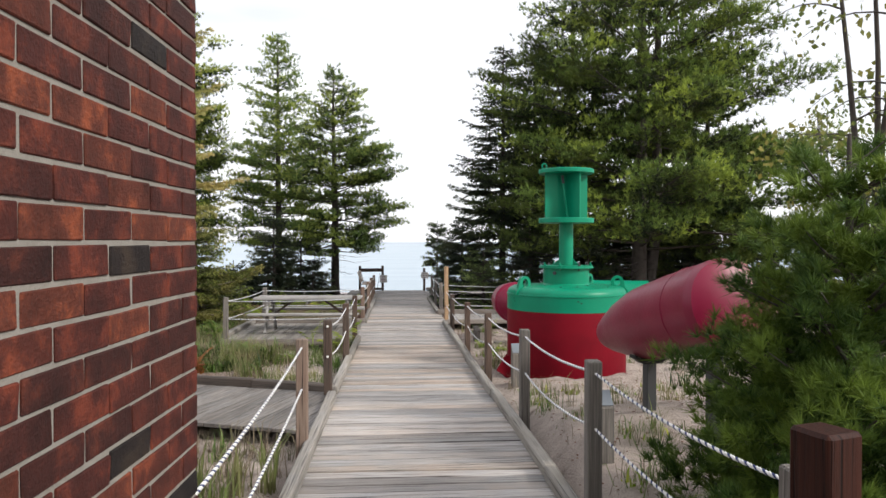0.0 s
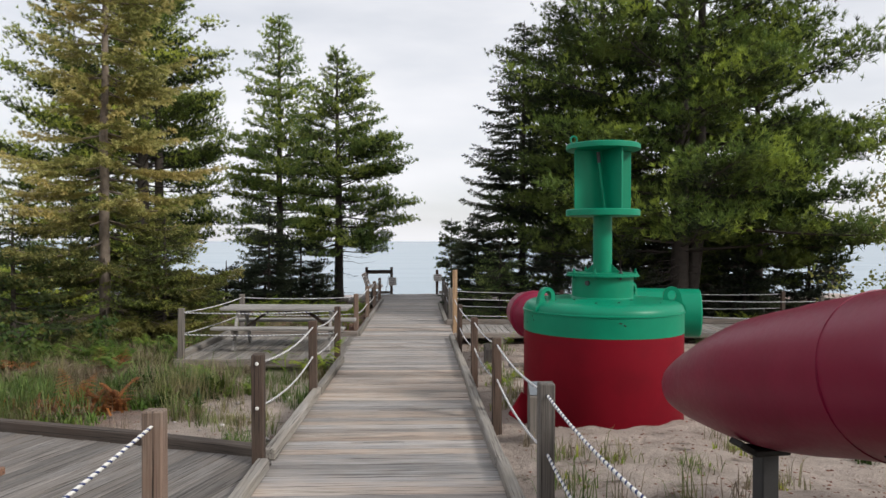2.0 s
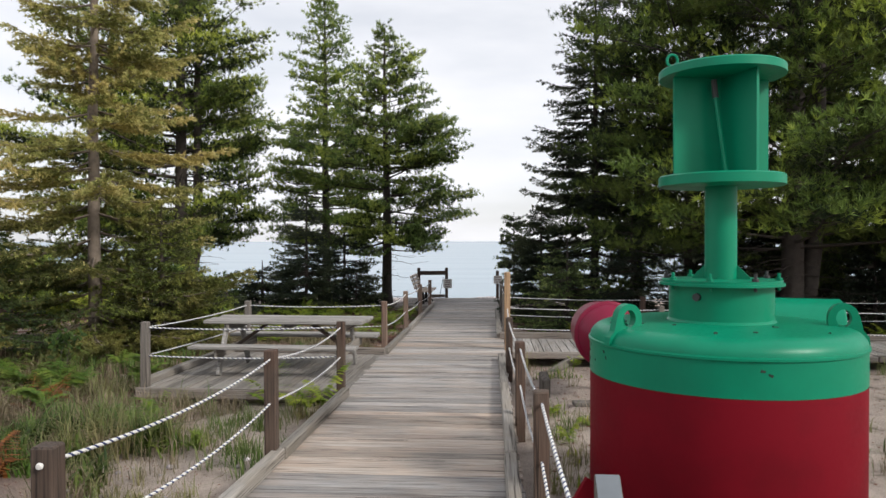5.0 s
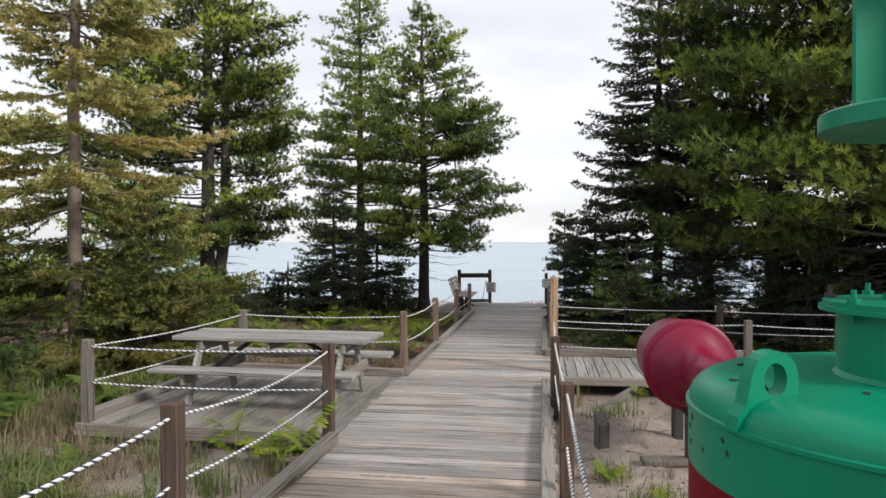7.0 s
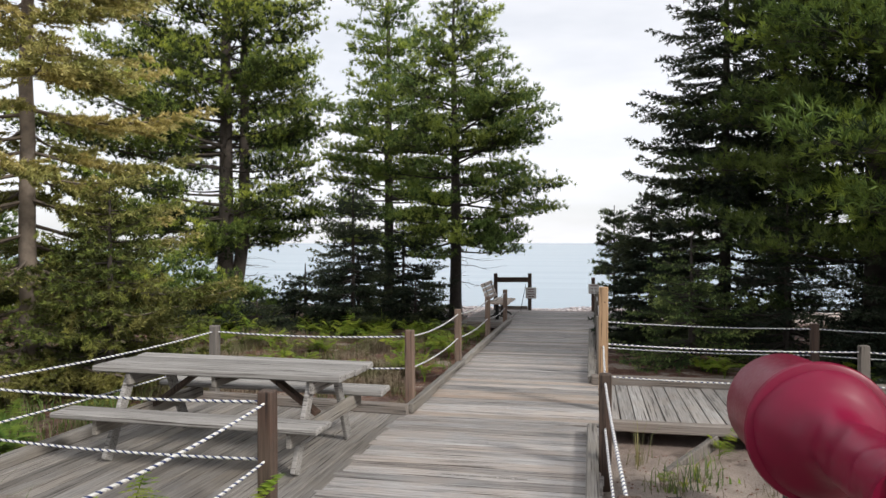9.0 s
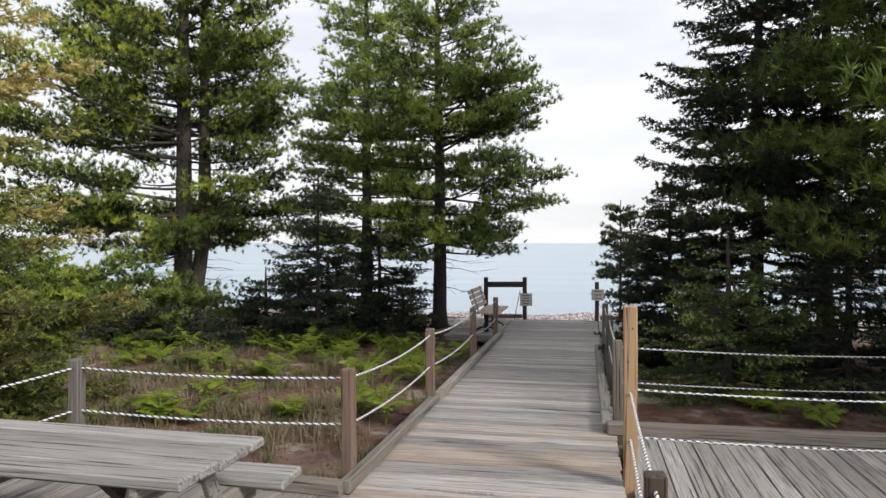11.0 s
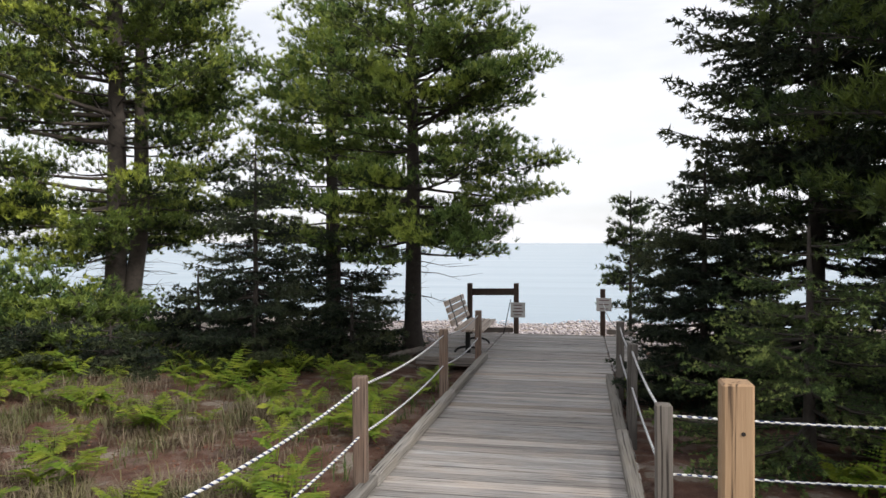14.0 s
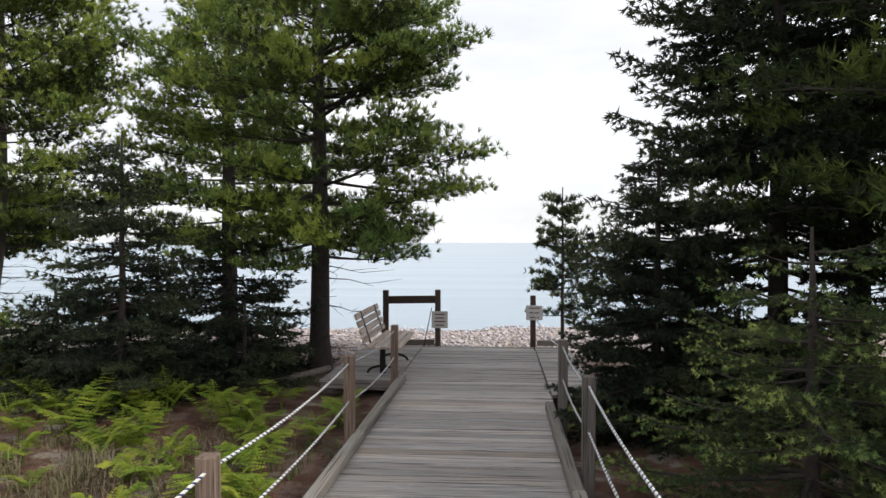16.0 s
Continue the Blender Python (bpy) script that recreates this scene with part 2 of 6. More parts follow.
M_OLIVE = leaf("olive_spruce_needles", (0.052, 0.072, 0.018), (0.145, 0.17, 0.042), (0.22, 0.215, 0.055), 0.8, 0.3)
M_YGREEN = leaf("yellow_green_spruce_needles", (0.10, 0.15, 0.028), (0.25, 0.30, 0.06), (0.34, 0.35, 0.08), 0.8, 0.35)
M_BIRCH = leaf("birch_leaves", (0.07, 0.12, 0.025), (0.18, 0.23, 0.055), (0.26, 0.24, 0.05), 1.5, 0.4)
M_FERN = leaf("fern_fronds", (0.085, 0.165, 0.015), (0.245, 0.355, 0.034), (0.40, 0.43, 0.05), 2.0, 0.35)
M_SHRUB = leaf("shrub_leaves", (0.018, 0.042, 0.007), (0.060, 0.105, 0.016), (0.114, 0.150, 0.024), 2.0, 0.3)
M_GRASS = leaf("dune_grass", (0.05, 0.105, 0.02), (0.16, 0.235, 0.05), (0.25, 0.225, 0.095), 0.5, 0.3)
M_DRY = leaf("dry_grass", (0.13, 0.10, 0.06), (0.34, 0.275, 0.175), (0.15, 0.15, 0.06), 0.8, 0.2)
M_RUST = leaf("rust_red_leaves", (0.13, 0.045, 0.016), (0.36, 0.15, 0.035), None, 1, 0.3)
# M_FERN darkened so the colour holds shade; some dune weeds use it too
M_FERN_D = leaf("fern_fronds_shade_tone", (0.043, 0.102, 0.013), (0.128, 0.221, 0.030), (0.230, 0.297, 0.043), 2.0, 0.35)
M_STONE = leaf("beach_pebbles", (0.22, 0.2, 0.18), (0.62, 0.58, 0.53), None, 1, 0.0, 0.8)
M_LITTER = leaf("needle_litter", (0.11, 0.045, 0.026), (0.27, 0.125, 0.07), None, 1, 0.0, 0.9)


def brick_material():
    m, n, l, b = material("fired_brick", 0.75)
    info = n.new("ShaderNodeObjectInfo")
    r = ramp(n, [(0.0, (0.010, 0.007, 0.007)), (0.09, (0.014, 0.009, 0.008)), (0.10, (0.035, 0.0085, 0.0065)), (0.6, (0.062, 0.0125, 0.0085)), (1.0, (0.10, 0.025, 0.0135))])
    l.new(info.outputs["Random"], r.inputs["Fac"])
    co = n.new("ShaderNodeTexCoord")
    geo = n.new("ShaderNodeNewGeometry")
    a = noise_node(n, l, geo.outputs["Position"], 9, 6, 0.7)
    f = noise_node(n, l, co.outputs["Object"], 110, 5)
    b.inputs["Specular IOR Level"].default_value = 0.25
    ra = ramp(n, [(0.34, (0.4, 0.38, 0.38)), (0.52, (0.9, 0.9, 0.9)), (0.66, (2.3, 2.3, 1.7))])
    l.new(a.outputs["Fac"], ra.inputs["Fac"])
    l.new(mixed(n, l, r.outputs["Color"], ra.outputs["Color"], 1.0, "MULTIPLY"), b.inputs["Base Color"])
    bump(n, l, b, f.outputs["Fac"], 0.9, 0.006)
    return m


M_BRICK = brick_material()


def sand_material():
    m, n, l, b = material("sand", 0.95)
    co = n.new("ShaderNodeTexCoord")
    v = co.outputs["Object"]
    big = noise_node(n, l, v, 0.55, 5)
    mid = noise_node(n, l, v, 3.5, 6)
    fine = noise_node(n, l, v, 90, 3)
    base = ramp(n, [(0.3, (0.20, 0.160, 0.133)), (0.40, (0.50, 0.415, 0.36)), (0.64, (0.65, 0.55, 0.485))])
    l.new(mid.outputs["Fac"], base.inputs["Fac"])
    sep = n.new("ShaderNodeSeparateXYZ")
    l.new(v, sep.inputs[0])
    # needle litter and turf further from the buoys
    far = n.new("ShaderNodeMapRange")
    far.inputs["From Min"].default_value, far.inputs["From Max"].default_value = 15.5, 18.5
    l.new(sep.outputs["Y"], far.inputs["Value"])
    left = n.new("ShaderNodeMapRange")
    left.inputs["From Min"].default_value, left.inputs["From Max"].default_value = -2.2, -3.6
    l.new(sep.outputs["X"], left.inputs["Value"])
    mxm = n.new("ShaderNodeMath")
    mxm.operation = "MAXIMUM"
    l.new(far.outputs[0], mxm.inputs[0])
    l.new(left.outputs[0], mxm.inputs[1])
    beach = n.new("ShaderNodeMapRange")
    beach.inputs["From Min"].default_value, beach.inputs["From Max"].default_value = 31.5, 29.0
    l.new(sep.outputs["Y"], beach.inputs["Value"])
    k = n.new("ShaderNodeMath")
    k.operation = "MULTIPLY"
    l.new(mxm.outputs[0], k.inputs[0])
    l.new(beach.outputs[0], k.inputs[1])
    thr = ramp(n, [(0.34, (0.6, 0.6, 0.6)), (0.5, (1, 1, 1))])
    l.new(mid.outputs["Fac"], thr.inputs["Fac"])
    k2 = n.new("ShaderNodeMath")
    k2.operation = "MULTIPLY"
    l.new(k.outputs[0], k2.inputs[0])
    l.new(thr.outputs["Color"], k2.inputs[1])
    lit = ramp(n, [(0.38, (0.105, 0.044, 0.029)), (0.52, (0.225, 0.108, 0.07)), (0.575, (0.25, 0.15, 0.11)), (0.61, (0.44, 0.36, 0.30))])
    blot = noise_node(n, l, v, 1.7, 5)
    l.new(blot.outputs["Fac"], lit.inputs["Fac"])
    # drifts of litter in the open sand as well
    dr = ramp(n, [(0.62, (0, 0, 0)), (0.72, (0.6, 0.6, 0.6))])
    l.new(blot.outputs["Fac"], dr.inputs["Fac"])
    k3 = n.new("ShaderNodeMath")
    k3.operation = "MAXIMUM"
    l.new(k2.outputs[0], k3.inputs[0])
    l.new(dr.outputs["Color"], k3.inputs[1])
    k2 = k3
    steps = noise_node(n, l, v, 7.0, 3)
    col = mixed(n, l, base.outputs["Color"], lit.outputs["Color"], k2.outputs[0])
    speck = ramp(n, [(0.42, (0.72, 0.7, 0.68)), (0.55, (1, 1, 1))])
    l.new(fine.outputs["Fac"], speck.inputs["Fac"])
    l.new(mixed(n, l, col, speck.outputs["Color"], 0.8, "MULTIPLY"), b.inputs["Base Color"])
    add = n.new("ShaderNodeMath")
    add.operation = "ADD"
    l.new(mid.outputs["Fac"], add.inputs[0])
    l.new(fine.outputs["Fac"], add.inputs[1])
    add2 = n.new("ShaderNodeMath")
    add2.operation = "MULTIPLY_ADD"
    l.new(steps.outputs["Fac"], add2.inputs[0])
    add2.inputs[1].default_value = 2.2
    l.new(add.outputs[0], add2.inputs[2])
    bump(n, l, b, add2.outputs[0], 1.0, 0.06)
    return m


def water_material():
    m, n, l, b = material("lake_water", 0.22)
    b.inputs["Base Color"].default_value = (0.30, 0.38, 0.44, 1)
    b.inputs["Specular IOR Level"].default_value = 0.16
    b.inputs["IOR"].default_value = 1.33
    co = n.new("ShaderNodeTexCoord")
    mp = n.new("ShaderNodeMapping")
    mp.inputs["Scale"].default_value = (0.5, 1.4, 1.0)
    l.new(co.outputs["Object"], mp.inputs["Vector"])
    a = noise_node(n, l, mp.outputs["Vector"], 1.1, 4)
    bump(n, l, b, a.outputs["Fac"], 0.12, 0.1)
    m2 = n.new("ShaderNodeMapping")
    m2.inputs["Scale"].default_value = (0.012, 0.16, 1.0)
    l.new(co.outputs["Object"], m2.inputs["Vector"])
    st = noise_node(n, l, m2.outputs["Vector"], 1.0, 5, 0.65)
    r2 = ramp(n, [(0.3, (0.24, 0.325, 0.395)), (0.7, (0.295, 0.385, 0.45))])
    l.new(st.outputs["Fac"], r2.inputs["Fac"])
    l.new(r2.outputs["Color"], b.inputs["Base Color"])
    return m


M_SAND, M_WATER = sand_material(), water_material()


# ---- building helpers ----
def deck_z(y):
    """The walk's top: nearly level by the building, then falling gently to the shore."""
    return float(np.interp(y, (0, 6.4, 10, 14, 17, 21, 25, 30), (-0.04, -0.05, -0.14, -0.20, -0.23, -0.265, -0.30, -0.345)))


def centre_x(y):
    return -0.03


def gaussian(x, y, cx, cy, s, a):
    return a * math.exp(-((x - cx) ** 2 + (y - cy) ** 2) / (2 * s * s))


def ground_z(x, y):
    z = -0.13 - 0.0155 * min(max(y, -5), 29.8)
    z += 0.10 * noise.noise((x * 0.35, y * 0.35, 0)) + 0.04 * noise.noise((x * 1.3, y * 1.3, 4))
    z += gaussian(x, y, 2.3, 5.7, 1.3, 0.45) + gaussian(x, y, 2.6, 8.9, 0.8, 0.10)
    if x > 1.0 and 3 < y < 16.4:
        soft = min(1.0, (x - 1.0) / 0.4)
        z += soft * (0.045 * noise.noise((x * 1.9, y * 1.9, 8)) + 0.04 * noise.noise((x * 4.2, y * 4.2, 3)))
    if y > 29.8:
        z -= (y - 29.8) * 0.055 if y < 46 else 0.89 + (y - 46) * 0.02
    under = max(0.0, 1.0 - max(0.0, abs(x - centre_x(y)) - 0.95) / 0.35)
    if y < 30:
        z = z * (1 - under) + min(z, deck_z(y) - 0.16) * under
    if -3.8 < x < 0 and 13.6 < y < 17.3:
        z = min(z, deck_z(y) - 0.2)
    if x > 0 and 16.4 < y < 19.2:
        z = min(z, deck_z(y) - 0.17)
    if -2.4 < x < 1.8 and 25.2 < y < 29.8:
        z = min(z, deck_z(y) - 0.2)
    if x < -0.9 and 6.3 - 0.333 * (x + 1.1) < y < 8.5 - 0.333 * (x + 1.1):
        z = min(z, -0.17)
    return z


def mesh_object(name, verts, faces, mat, parent=None, smooth=False):
    me = bpy.data.meshes.new(name)
    v = np.asarray(verts, dtype=np.float32)
    f = np.asarray(faces, dtype=np.int32)
    me.vertices.add(len(v))
    me.vertices.foreach_set("co", v.ravel())
    k = f.shape[1]
    me.loops.add(f.size)
    me.loops.foreach_set("vertex_index", f.ravel())
    me.polygons.add(len(f))
    me.polygons.foreach_set("loop_start", np.arange(0, f.size, k, dtype=np.int32))
    me.polygons.foreach_set("loop_total", np.full(len(f), k, dtype=np.int32))
    if smooth:
        me.polygons.foreach_set("use_smooth", np.ones(len(f), dtype=bool))
    me.update()
    me.validate()
    me.materials.append(mat)
    ob = new(name, me)
    if parent:
        ob.parent = parent
    return ob


def part(name, bm, mat, parent=None, label="", smooth=False):
    me = bpy.data.meshes.new(name)
    bmesh.ops.recalc_face_normals(bm, faces=bm.faces)
    if smooth:
        for f in bm.faces:
            f.smooth = True
        for e in bm.edges:
            if len(e.link_faces) == 2 and e.calc_face_angle(0) > 0.6:
                e.smooth = False
    bm.to_mesh(me)
    bm.free()
    me.materials.append(mat)
    ob = new(name, me)
    if parent:
        ob.parent = parent
    if label:
        ob["label"] = label
    return ob


def add_box(bm, size, m=Matrix(), bevel=0.0, jag=0.0, rng=None):
    r = bmesh.ops.create_cube(bm, size=1.0, matrix=m @ Matrix.Diagonal((*size, 1)))
    vs = r["verts"]
    if jag and rng:
        for v in vs:
            v.co += Vector([rng.uniform(-jag, jag) for _ in range(3)])
    if bevel:
        es = list({e for v in vs for e in v.link_edges})
        bmesh.ops.bevel(bm, geom=es, offset=bevel, segments=1, affect="EDGES")
    return bm


def box(size, m=Matrix(), bevel=0.0, jag=0.0, rng=None):
    return add_box(bmesh.new(), size, m, bevel, jag, rng)


def add_tube(bm, a, b, r1, r2=None, seg=12, caps=True):
    a, b = Vector(a), Vector(b)
    d = b - a
    m = Matrix.Translation((a + b) / 2) @ d.to_track_quat("Z", "Y").to_matrix().to_4x4()
    bmesh.ops.create_cone(bm, cap_ends=caps, segments=seg, radius1=r1, radius2=r1 if r2 is None else r2, depth=d.length, matrix=m)
    return bm


def tube(a, b, r1, r2=None, seg=12):
    return add_tube(bmesh.new(), a, b, r1, r2, seg)


def lathe(profile, seg=48, m=Matrix(), closed=True):
    """A turned shape: (radius, height) pairs round the z axis."""
    bm = bmesh.new()
    rings = []
    for r, z in profile:
        if r < 1e-5:
            rings.append([bm.verts.new(m @ Vector((0, 0, z)))])
        else:
            rings.append([bm.verts.new(m @ Vector((r * math.cos(2 * math.pi * i / seg), r * math.sin(2 * math.pi * i / seg), z))) for i in range(seg)])
    for a, b in zip(rings, rings[1:]):
        for i in range(seg):
            j = (i + 1) % seg
            if len(a) == 1:
                bm.faces.new((a[0], b[i], b[j]))
            elif len(b) == 1:
                bm.faces.new((a[i], a[j], b[0]))
            else:
                bm.faces.new((a[i], a[j], b[j], b[i]))
    return bm


def empty(name, loc, label, category, group=""):
    e = new(name)
    e.location = loc
    e.empty_display_size = 0.1
    return tagged(e, label, category, group)


# ---- ground and lake ----
def axis_steps(spans):
    out = []
    for a, b, s in spans:
        out += list(np.arange(a, b, s))
    return np.array(out + [spans[-1][1]])


gx = axis_steps([(-160, -40, 12), (-40, -12, 2), (-12, -5, 0.5), (-5, 1, 0.14), (1, 4.6, 0.09), (4.6, 6, 0.2), (6, 14, 0.5), (14, 40, 2), (40, 160, 12)])
gy = axis_steps([(-40, -4, 4), (-4, 3, 0.5), (3, 16.5, 0.1), (16.5, 20, 0.2), (20, 32, 0.3), (32, 50, 1.0), (50, 110, 10)])
GX, GY = np.meshgrid(gx, gy)
GZ = np.array([[ground_z(float(x), float(y)) for x in gx] for y in gy])
nx = len(gx)
idx = np.arange(len(gy) * nx).reshape(len(gy), nx)
quads = np.stack([idx[:-1, :-1], idx[:-1, 1:], idx[1:, 1:], idx[1:, :-1]], -1).reshape(-1, 4)
ground = mesh_object("ground", np.stack([GX, GY, GZ], -1).reshape(-1, 3), quads, M_SAND, smooth=True)
tagged(ground, "pale sandy ground with brown needle litter and turf", "ground", kind="structure")
WATER_Z = -1.03
water = mesh_object("water", [(-4500, 31, WATER_Z), (4500, 31, WATER_Z), (4500, 4600, WATER_Z), (-4500, 4600, WATER_Z)], [(0, 1, 2, 3)], M_WATER)
tagged(water, "calm pale blue-grey lake water to the horizon", "water", kind="structure")


# ---- boardwalk ----
def shared_meshes(name, n, size, mat, bevel, jag, seed):
    rng = random.Random(seed)
    out = []
    for _ in range(n):
        bm = box(size, bevel=bevel, jag=jag, rng=rng)
        me = bpy.data.meshes.new(name)
        bm.to_mesh(me)
        bm.free()
        me.materials.append(mat)
        out.append(me)
    return out


def piece(name, me, parent, m):
    ob = new(name, me)
    ob.parent = parent
    ob.matrix_basis = m
    return ob


def kerb_run(parent, points, size, mat, rng, axis="y", name="kerb", length=3.0):
    """Timbers laid end to end along a line of (x, y, z) points."""
    for a, b in zip(points, points[1:]):
        a, b = Vector(a), Vector(b)
        d = b - a
        n = max(1, round(d.length / length))
        for i in range(n):
            p, q = a + d * (i / n), a + d * ((i + 1) / n)
            v = q - p
            yaw = math.atan2(v.y, v.x) - (math.pi / 2 if axis == "y" else 0)
            pitch = math.atan2(v.z, math.hypot(v.x, v.y))
            ln = v.length - 0.006
            dims = (size[0], ln, size[1]) if axis == "y" else (ln, size[0], size[1])
            rot = Euler((pitch, 0, yaw) if axis == "y" else (0, -pitch, yaw)).to_matrix().to_4x4()
            jit = Matrix.Translation((rng.uniform(-0.008, 0.008), 0, rng.uniform(-0.006, 0.006)))
            o = part(name, box(dims, bevel=0.012, jag=0.006, rng=rng), mat, parent)
            o.matrix_basis = Matrix.Translation((p + q) / 2) @ jit @ rot


R = random.Random(5)
boardwalk = empty("boardwalk", (0, 0, 0), "weathered grey plank boardwalk leading down to the lake", "boardwalk")
boardwalk["kind"] = "structure"
KERB_L = [(centre_x(y) - 0.935, y, deck_z(y) + 0.05) for y in (4.35, 8.0)]
kerb_run(boardwalk, KERB_L, (0.095, 0.10), M_KERB, R)
kerb_run(boardwalk, [(centre_x(y) - 0.932, y, deck_z(y) + 0.05) for y in (8.25, 11.0, 13.55)], (0.095, 0.10), M_KERB, R)
kerb_run(boardwalk, [(centre_x(y) - 0.932, y, deck_z(y) + 0.05) for y in (16.85, 20.0, 23.2, 26.2)], (0.095, 0.10), M_KERB, R)
kerb_run(boardwalk, [(centre_x(y) + 0.932, y, deck_z(y) + 0.05) for y in (2.2, 5, 8, 11, 14, 16.45)], (0.095, 0.10), M_KERB, R)
kerb_run(boardwalk, [(centre_x(y) + 0.932, y, deck_z(y) + 0.05) for y in (18.95, 21.7, 24.6)], (0.095, 0.10), M_KERB, R)
for side in (-0.8, 0.0, 0.8):
    kerb_run(boardwalk, [(centre_x(y) + side, y, deck_z(y) - 0.115) for y in (2.2, 11, 20, 29.7)], (0.05, 0.14), M_KERB, R, name="joist")

# picnic deck beside the walk
picnic_deck = empty("picnic_deck", (0, 0, 0), "low weathered plank deck under the picnic table", "deck")
picnic_deck["kind"] = "structure"
kerb_run(picnic_deck, [(-3.62, 14.0, deck_z(14) + 0.05), (-3.62, 17.1, deck_z(17) + 0.05)], (0.1, 0.1), M_KERB, R)
kerb_run(picnic_deck, [(-3.68, 17.05, deck_z(17) + 0.05), (-0.98, 16.85, deck_z(17) + 0.05)], (0.1, 0.1), M_KERBX, R, "x")
kerb_run(picnic_deck, [(-3.66, 13.86, deck_z(14) - 0.05), (-1.02, 13.80, deck_z(14) - 0.05)], (0.06, 0.13), M_KERBX, R, "x", "fascia")
kerb_run(picnic_deck, [(-3.5, 14.1, deck_z(14) - 0.17), (-1.1, 14.1, deck_z(14) - 0.17)], (0.09, 0.12), M_KERBX, R, "x", "joist")

# side walk to the east
side_walk = empty("side_walk", (0, 0, 0), "grey plank walkway branching off behind the buoys", "boardwalk")
side_walk["kind"] = "structure"
SZ = deck_z(17.8)
kerb_run(side_walk, [(0.98, 16.72, SZ + 0.03), (9.5, 16.62, SZ + 0.03)], (0.12, 0.095), M_KERBX, R, "x")
kerb_run(side_walk, [(0.9, 18.92, SZ + 0.05), (9.5, 18.95, SZ + 0.05)], (0.12, 0.12), M_KERBX, R, "x")

# walkway to the west, set at an angle, with the slatted bench
west_walk = empty("west_walk", (0, 0, 0), "weathered plank walkway turning off beside the brick building", "boardwalk")
west_walk["kind"] = "structure"
U, V = Vector((-0.949, 0.316, 0)), Vector((0.316, 0.949, 0))
W0 = Vector((-1.04, 8.22, -0.06))
kerb_run(west_walk, [W0 + V * 0.06 + Vector((0, 0, 0.03)), W0 + U * 1.0 + V * 0.06 + Vector((0, 0, 0.045)), W0 + U * 5.0 + V * 0.1 + Vector((0, 0, 0.03))], (0.11, 0.12), M_DARKBEAM, R, "x", length=2.2)

# platform at the shore
shore_deck = empty("shore_deck", (0, 0, 0), "plank landing at the end of the boardwalk", "deck")
shore_deck["kind"] = "structure"
kerb_run(shore_deck, [(-2.1, 26.25, deck_z(26) - 0.06), (-1.05, 26.2, deck_z(26) - 0.06)], (0.08, 0.14), M_KERBX, R, "x", "fascia")
kerb_run(shore_deck, [(-1.7, 29.62, deck_z(29.6) + 0.06), (-0.84, 29.74, deck_z(29.7) + 0.06)], (0.1, 0.1), M_KERBX, R, "x")
kerb_run(shore_deck, [(1.04, 29.75, deck_z(29.7) + 0.06), (1.6, 29.75, deck_z(29.7) + 0.06)], (0.1, 0.1), M_KERBX, R, "x")


# ---- rope fences ----
def fence_post(x, y, top, mat, size=0.095, label="weathered square timber fence post with worn edges", yaw=0.0, knot=False):
    rng = random.Random(int(x * 100 + y * 1000))
    zb = ground_z(x, y) - 0.15
    e = empty("fence_post", (x, y, zb), label, "fence post", "rope fence posts")
    h = top - zb
    bm = box((size, size, h), pose(0, 0, h / 2, rng.uniform(-0.6, 0.6), rng.uniform(-0.6, 0.6), yaw + rng.uniform(-3, 3)), bevel=0.008, jag=0.003, rng=rng)
    shaft = part("shaft", bm, mat, e)
    if knot:
        for dx, dz in ((0.012, 0.16), (-0.02, 0.40)):
            part("knot", tube((dx, -size / 2 + 0.004, h - dz), (dx, -size / 2 - 0.0015, h - dz), 0.007, seg=8), M_CHIP, shaft, "dark knot")
    return e


def rope(a, b, sag=0.05, blue=True, fine=True):
    """A laid rope of three strands that hangs between two posts."""
    a, b = Vector(a), Vector(b)
    d = b - a
    L = d.length
    n = max(12, int(L / (0.0135 if fine else 0.03)))
    s = np.linspace(0, 1, n + 1)
    side = Vector((-d.y, d.x, 0)).normalized()
    up = Vector((0, 0, 1))
    verts, faces, mats = [], [], []
    k = 4
    e = new("rope")
    e.location = a
    tagged(e, "twisted white rope with blue fleck strung between posts" if blue else "twisted white rope strung between posts", "rope", "fence ropes")
    rad, pitch = 0.0048, 0.062
    for st in range(3):
        ph = 2 * math.pi * st / 3 + s * L / pitch * 2 * math.pi
        cx = s[:, None] * np.array(d)[None] + np.array([0, 0, -1.0])[None] * (4 * sag * s * (1 - s))[:, None]
        off = (np.cos(ph)[:, None] * np.array(side)[None] + np.sin(ph)[:, None] * np.array(up)[None]) * rad
        c = cx + off
        ang = np.linspace(0, 2 * math.pi, k, endpoint=False)
        ring = (np.cos(ang)[None, :, None] * np.array(side) + np.sin(ang)[None, :, None] * np.array(up)) * 0.0058
        v = (c[:, None, :] + ring).reshape(-1, 3)
        i = np.arange(n)[:, None] * k
        j = np.arange(k)[None, :]
        f = np.stack([i + j, i + (j + 1) % k, i + k + (j + 1) % k, i + k + j], -1).reshape(-1, 4)
        mesh_object("strand", v, f, M_BLUE if (st == 0) else M_ROPE, e, smooth=True)
    return e


def fence(line, mat, blue=True, far=False, sag=0.05, posts=True):
    """Posts at (x, y, top) with two ropes between neighbours."""
    for i, (x, y, t) in enumerate(line):
        if posts:
            fence_post(x, y, t, mat)
    for (x, y, t), (x2, y2, t2) in zip(line, line[1:]):
        rr = random.Random(int(x * 77 + y * 131))
        for dz in (0.07, 0.42):
            rope((x, y, t - dz), (x2, y2, t2 - dz), sag * rr.uniform(0.7, 1.3), blue, fine=not far)


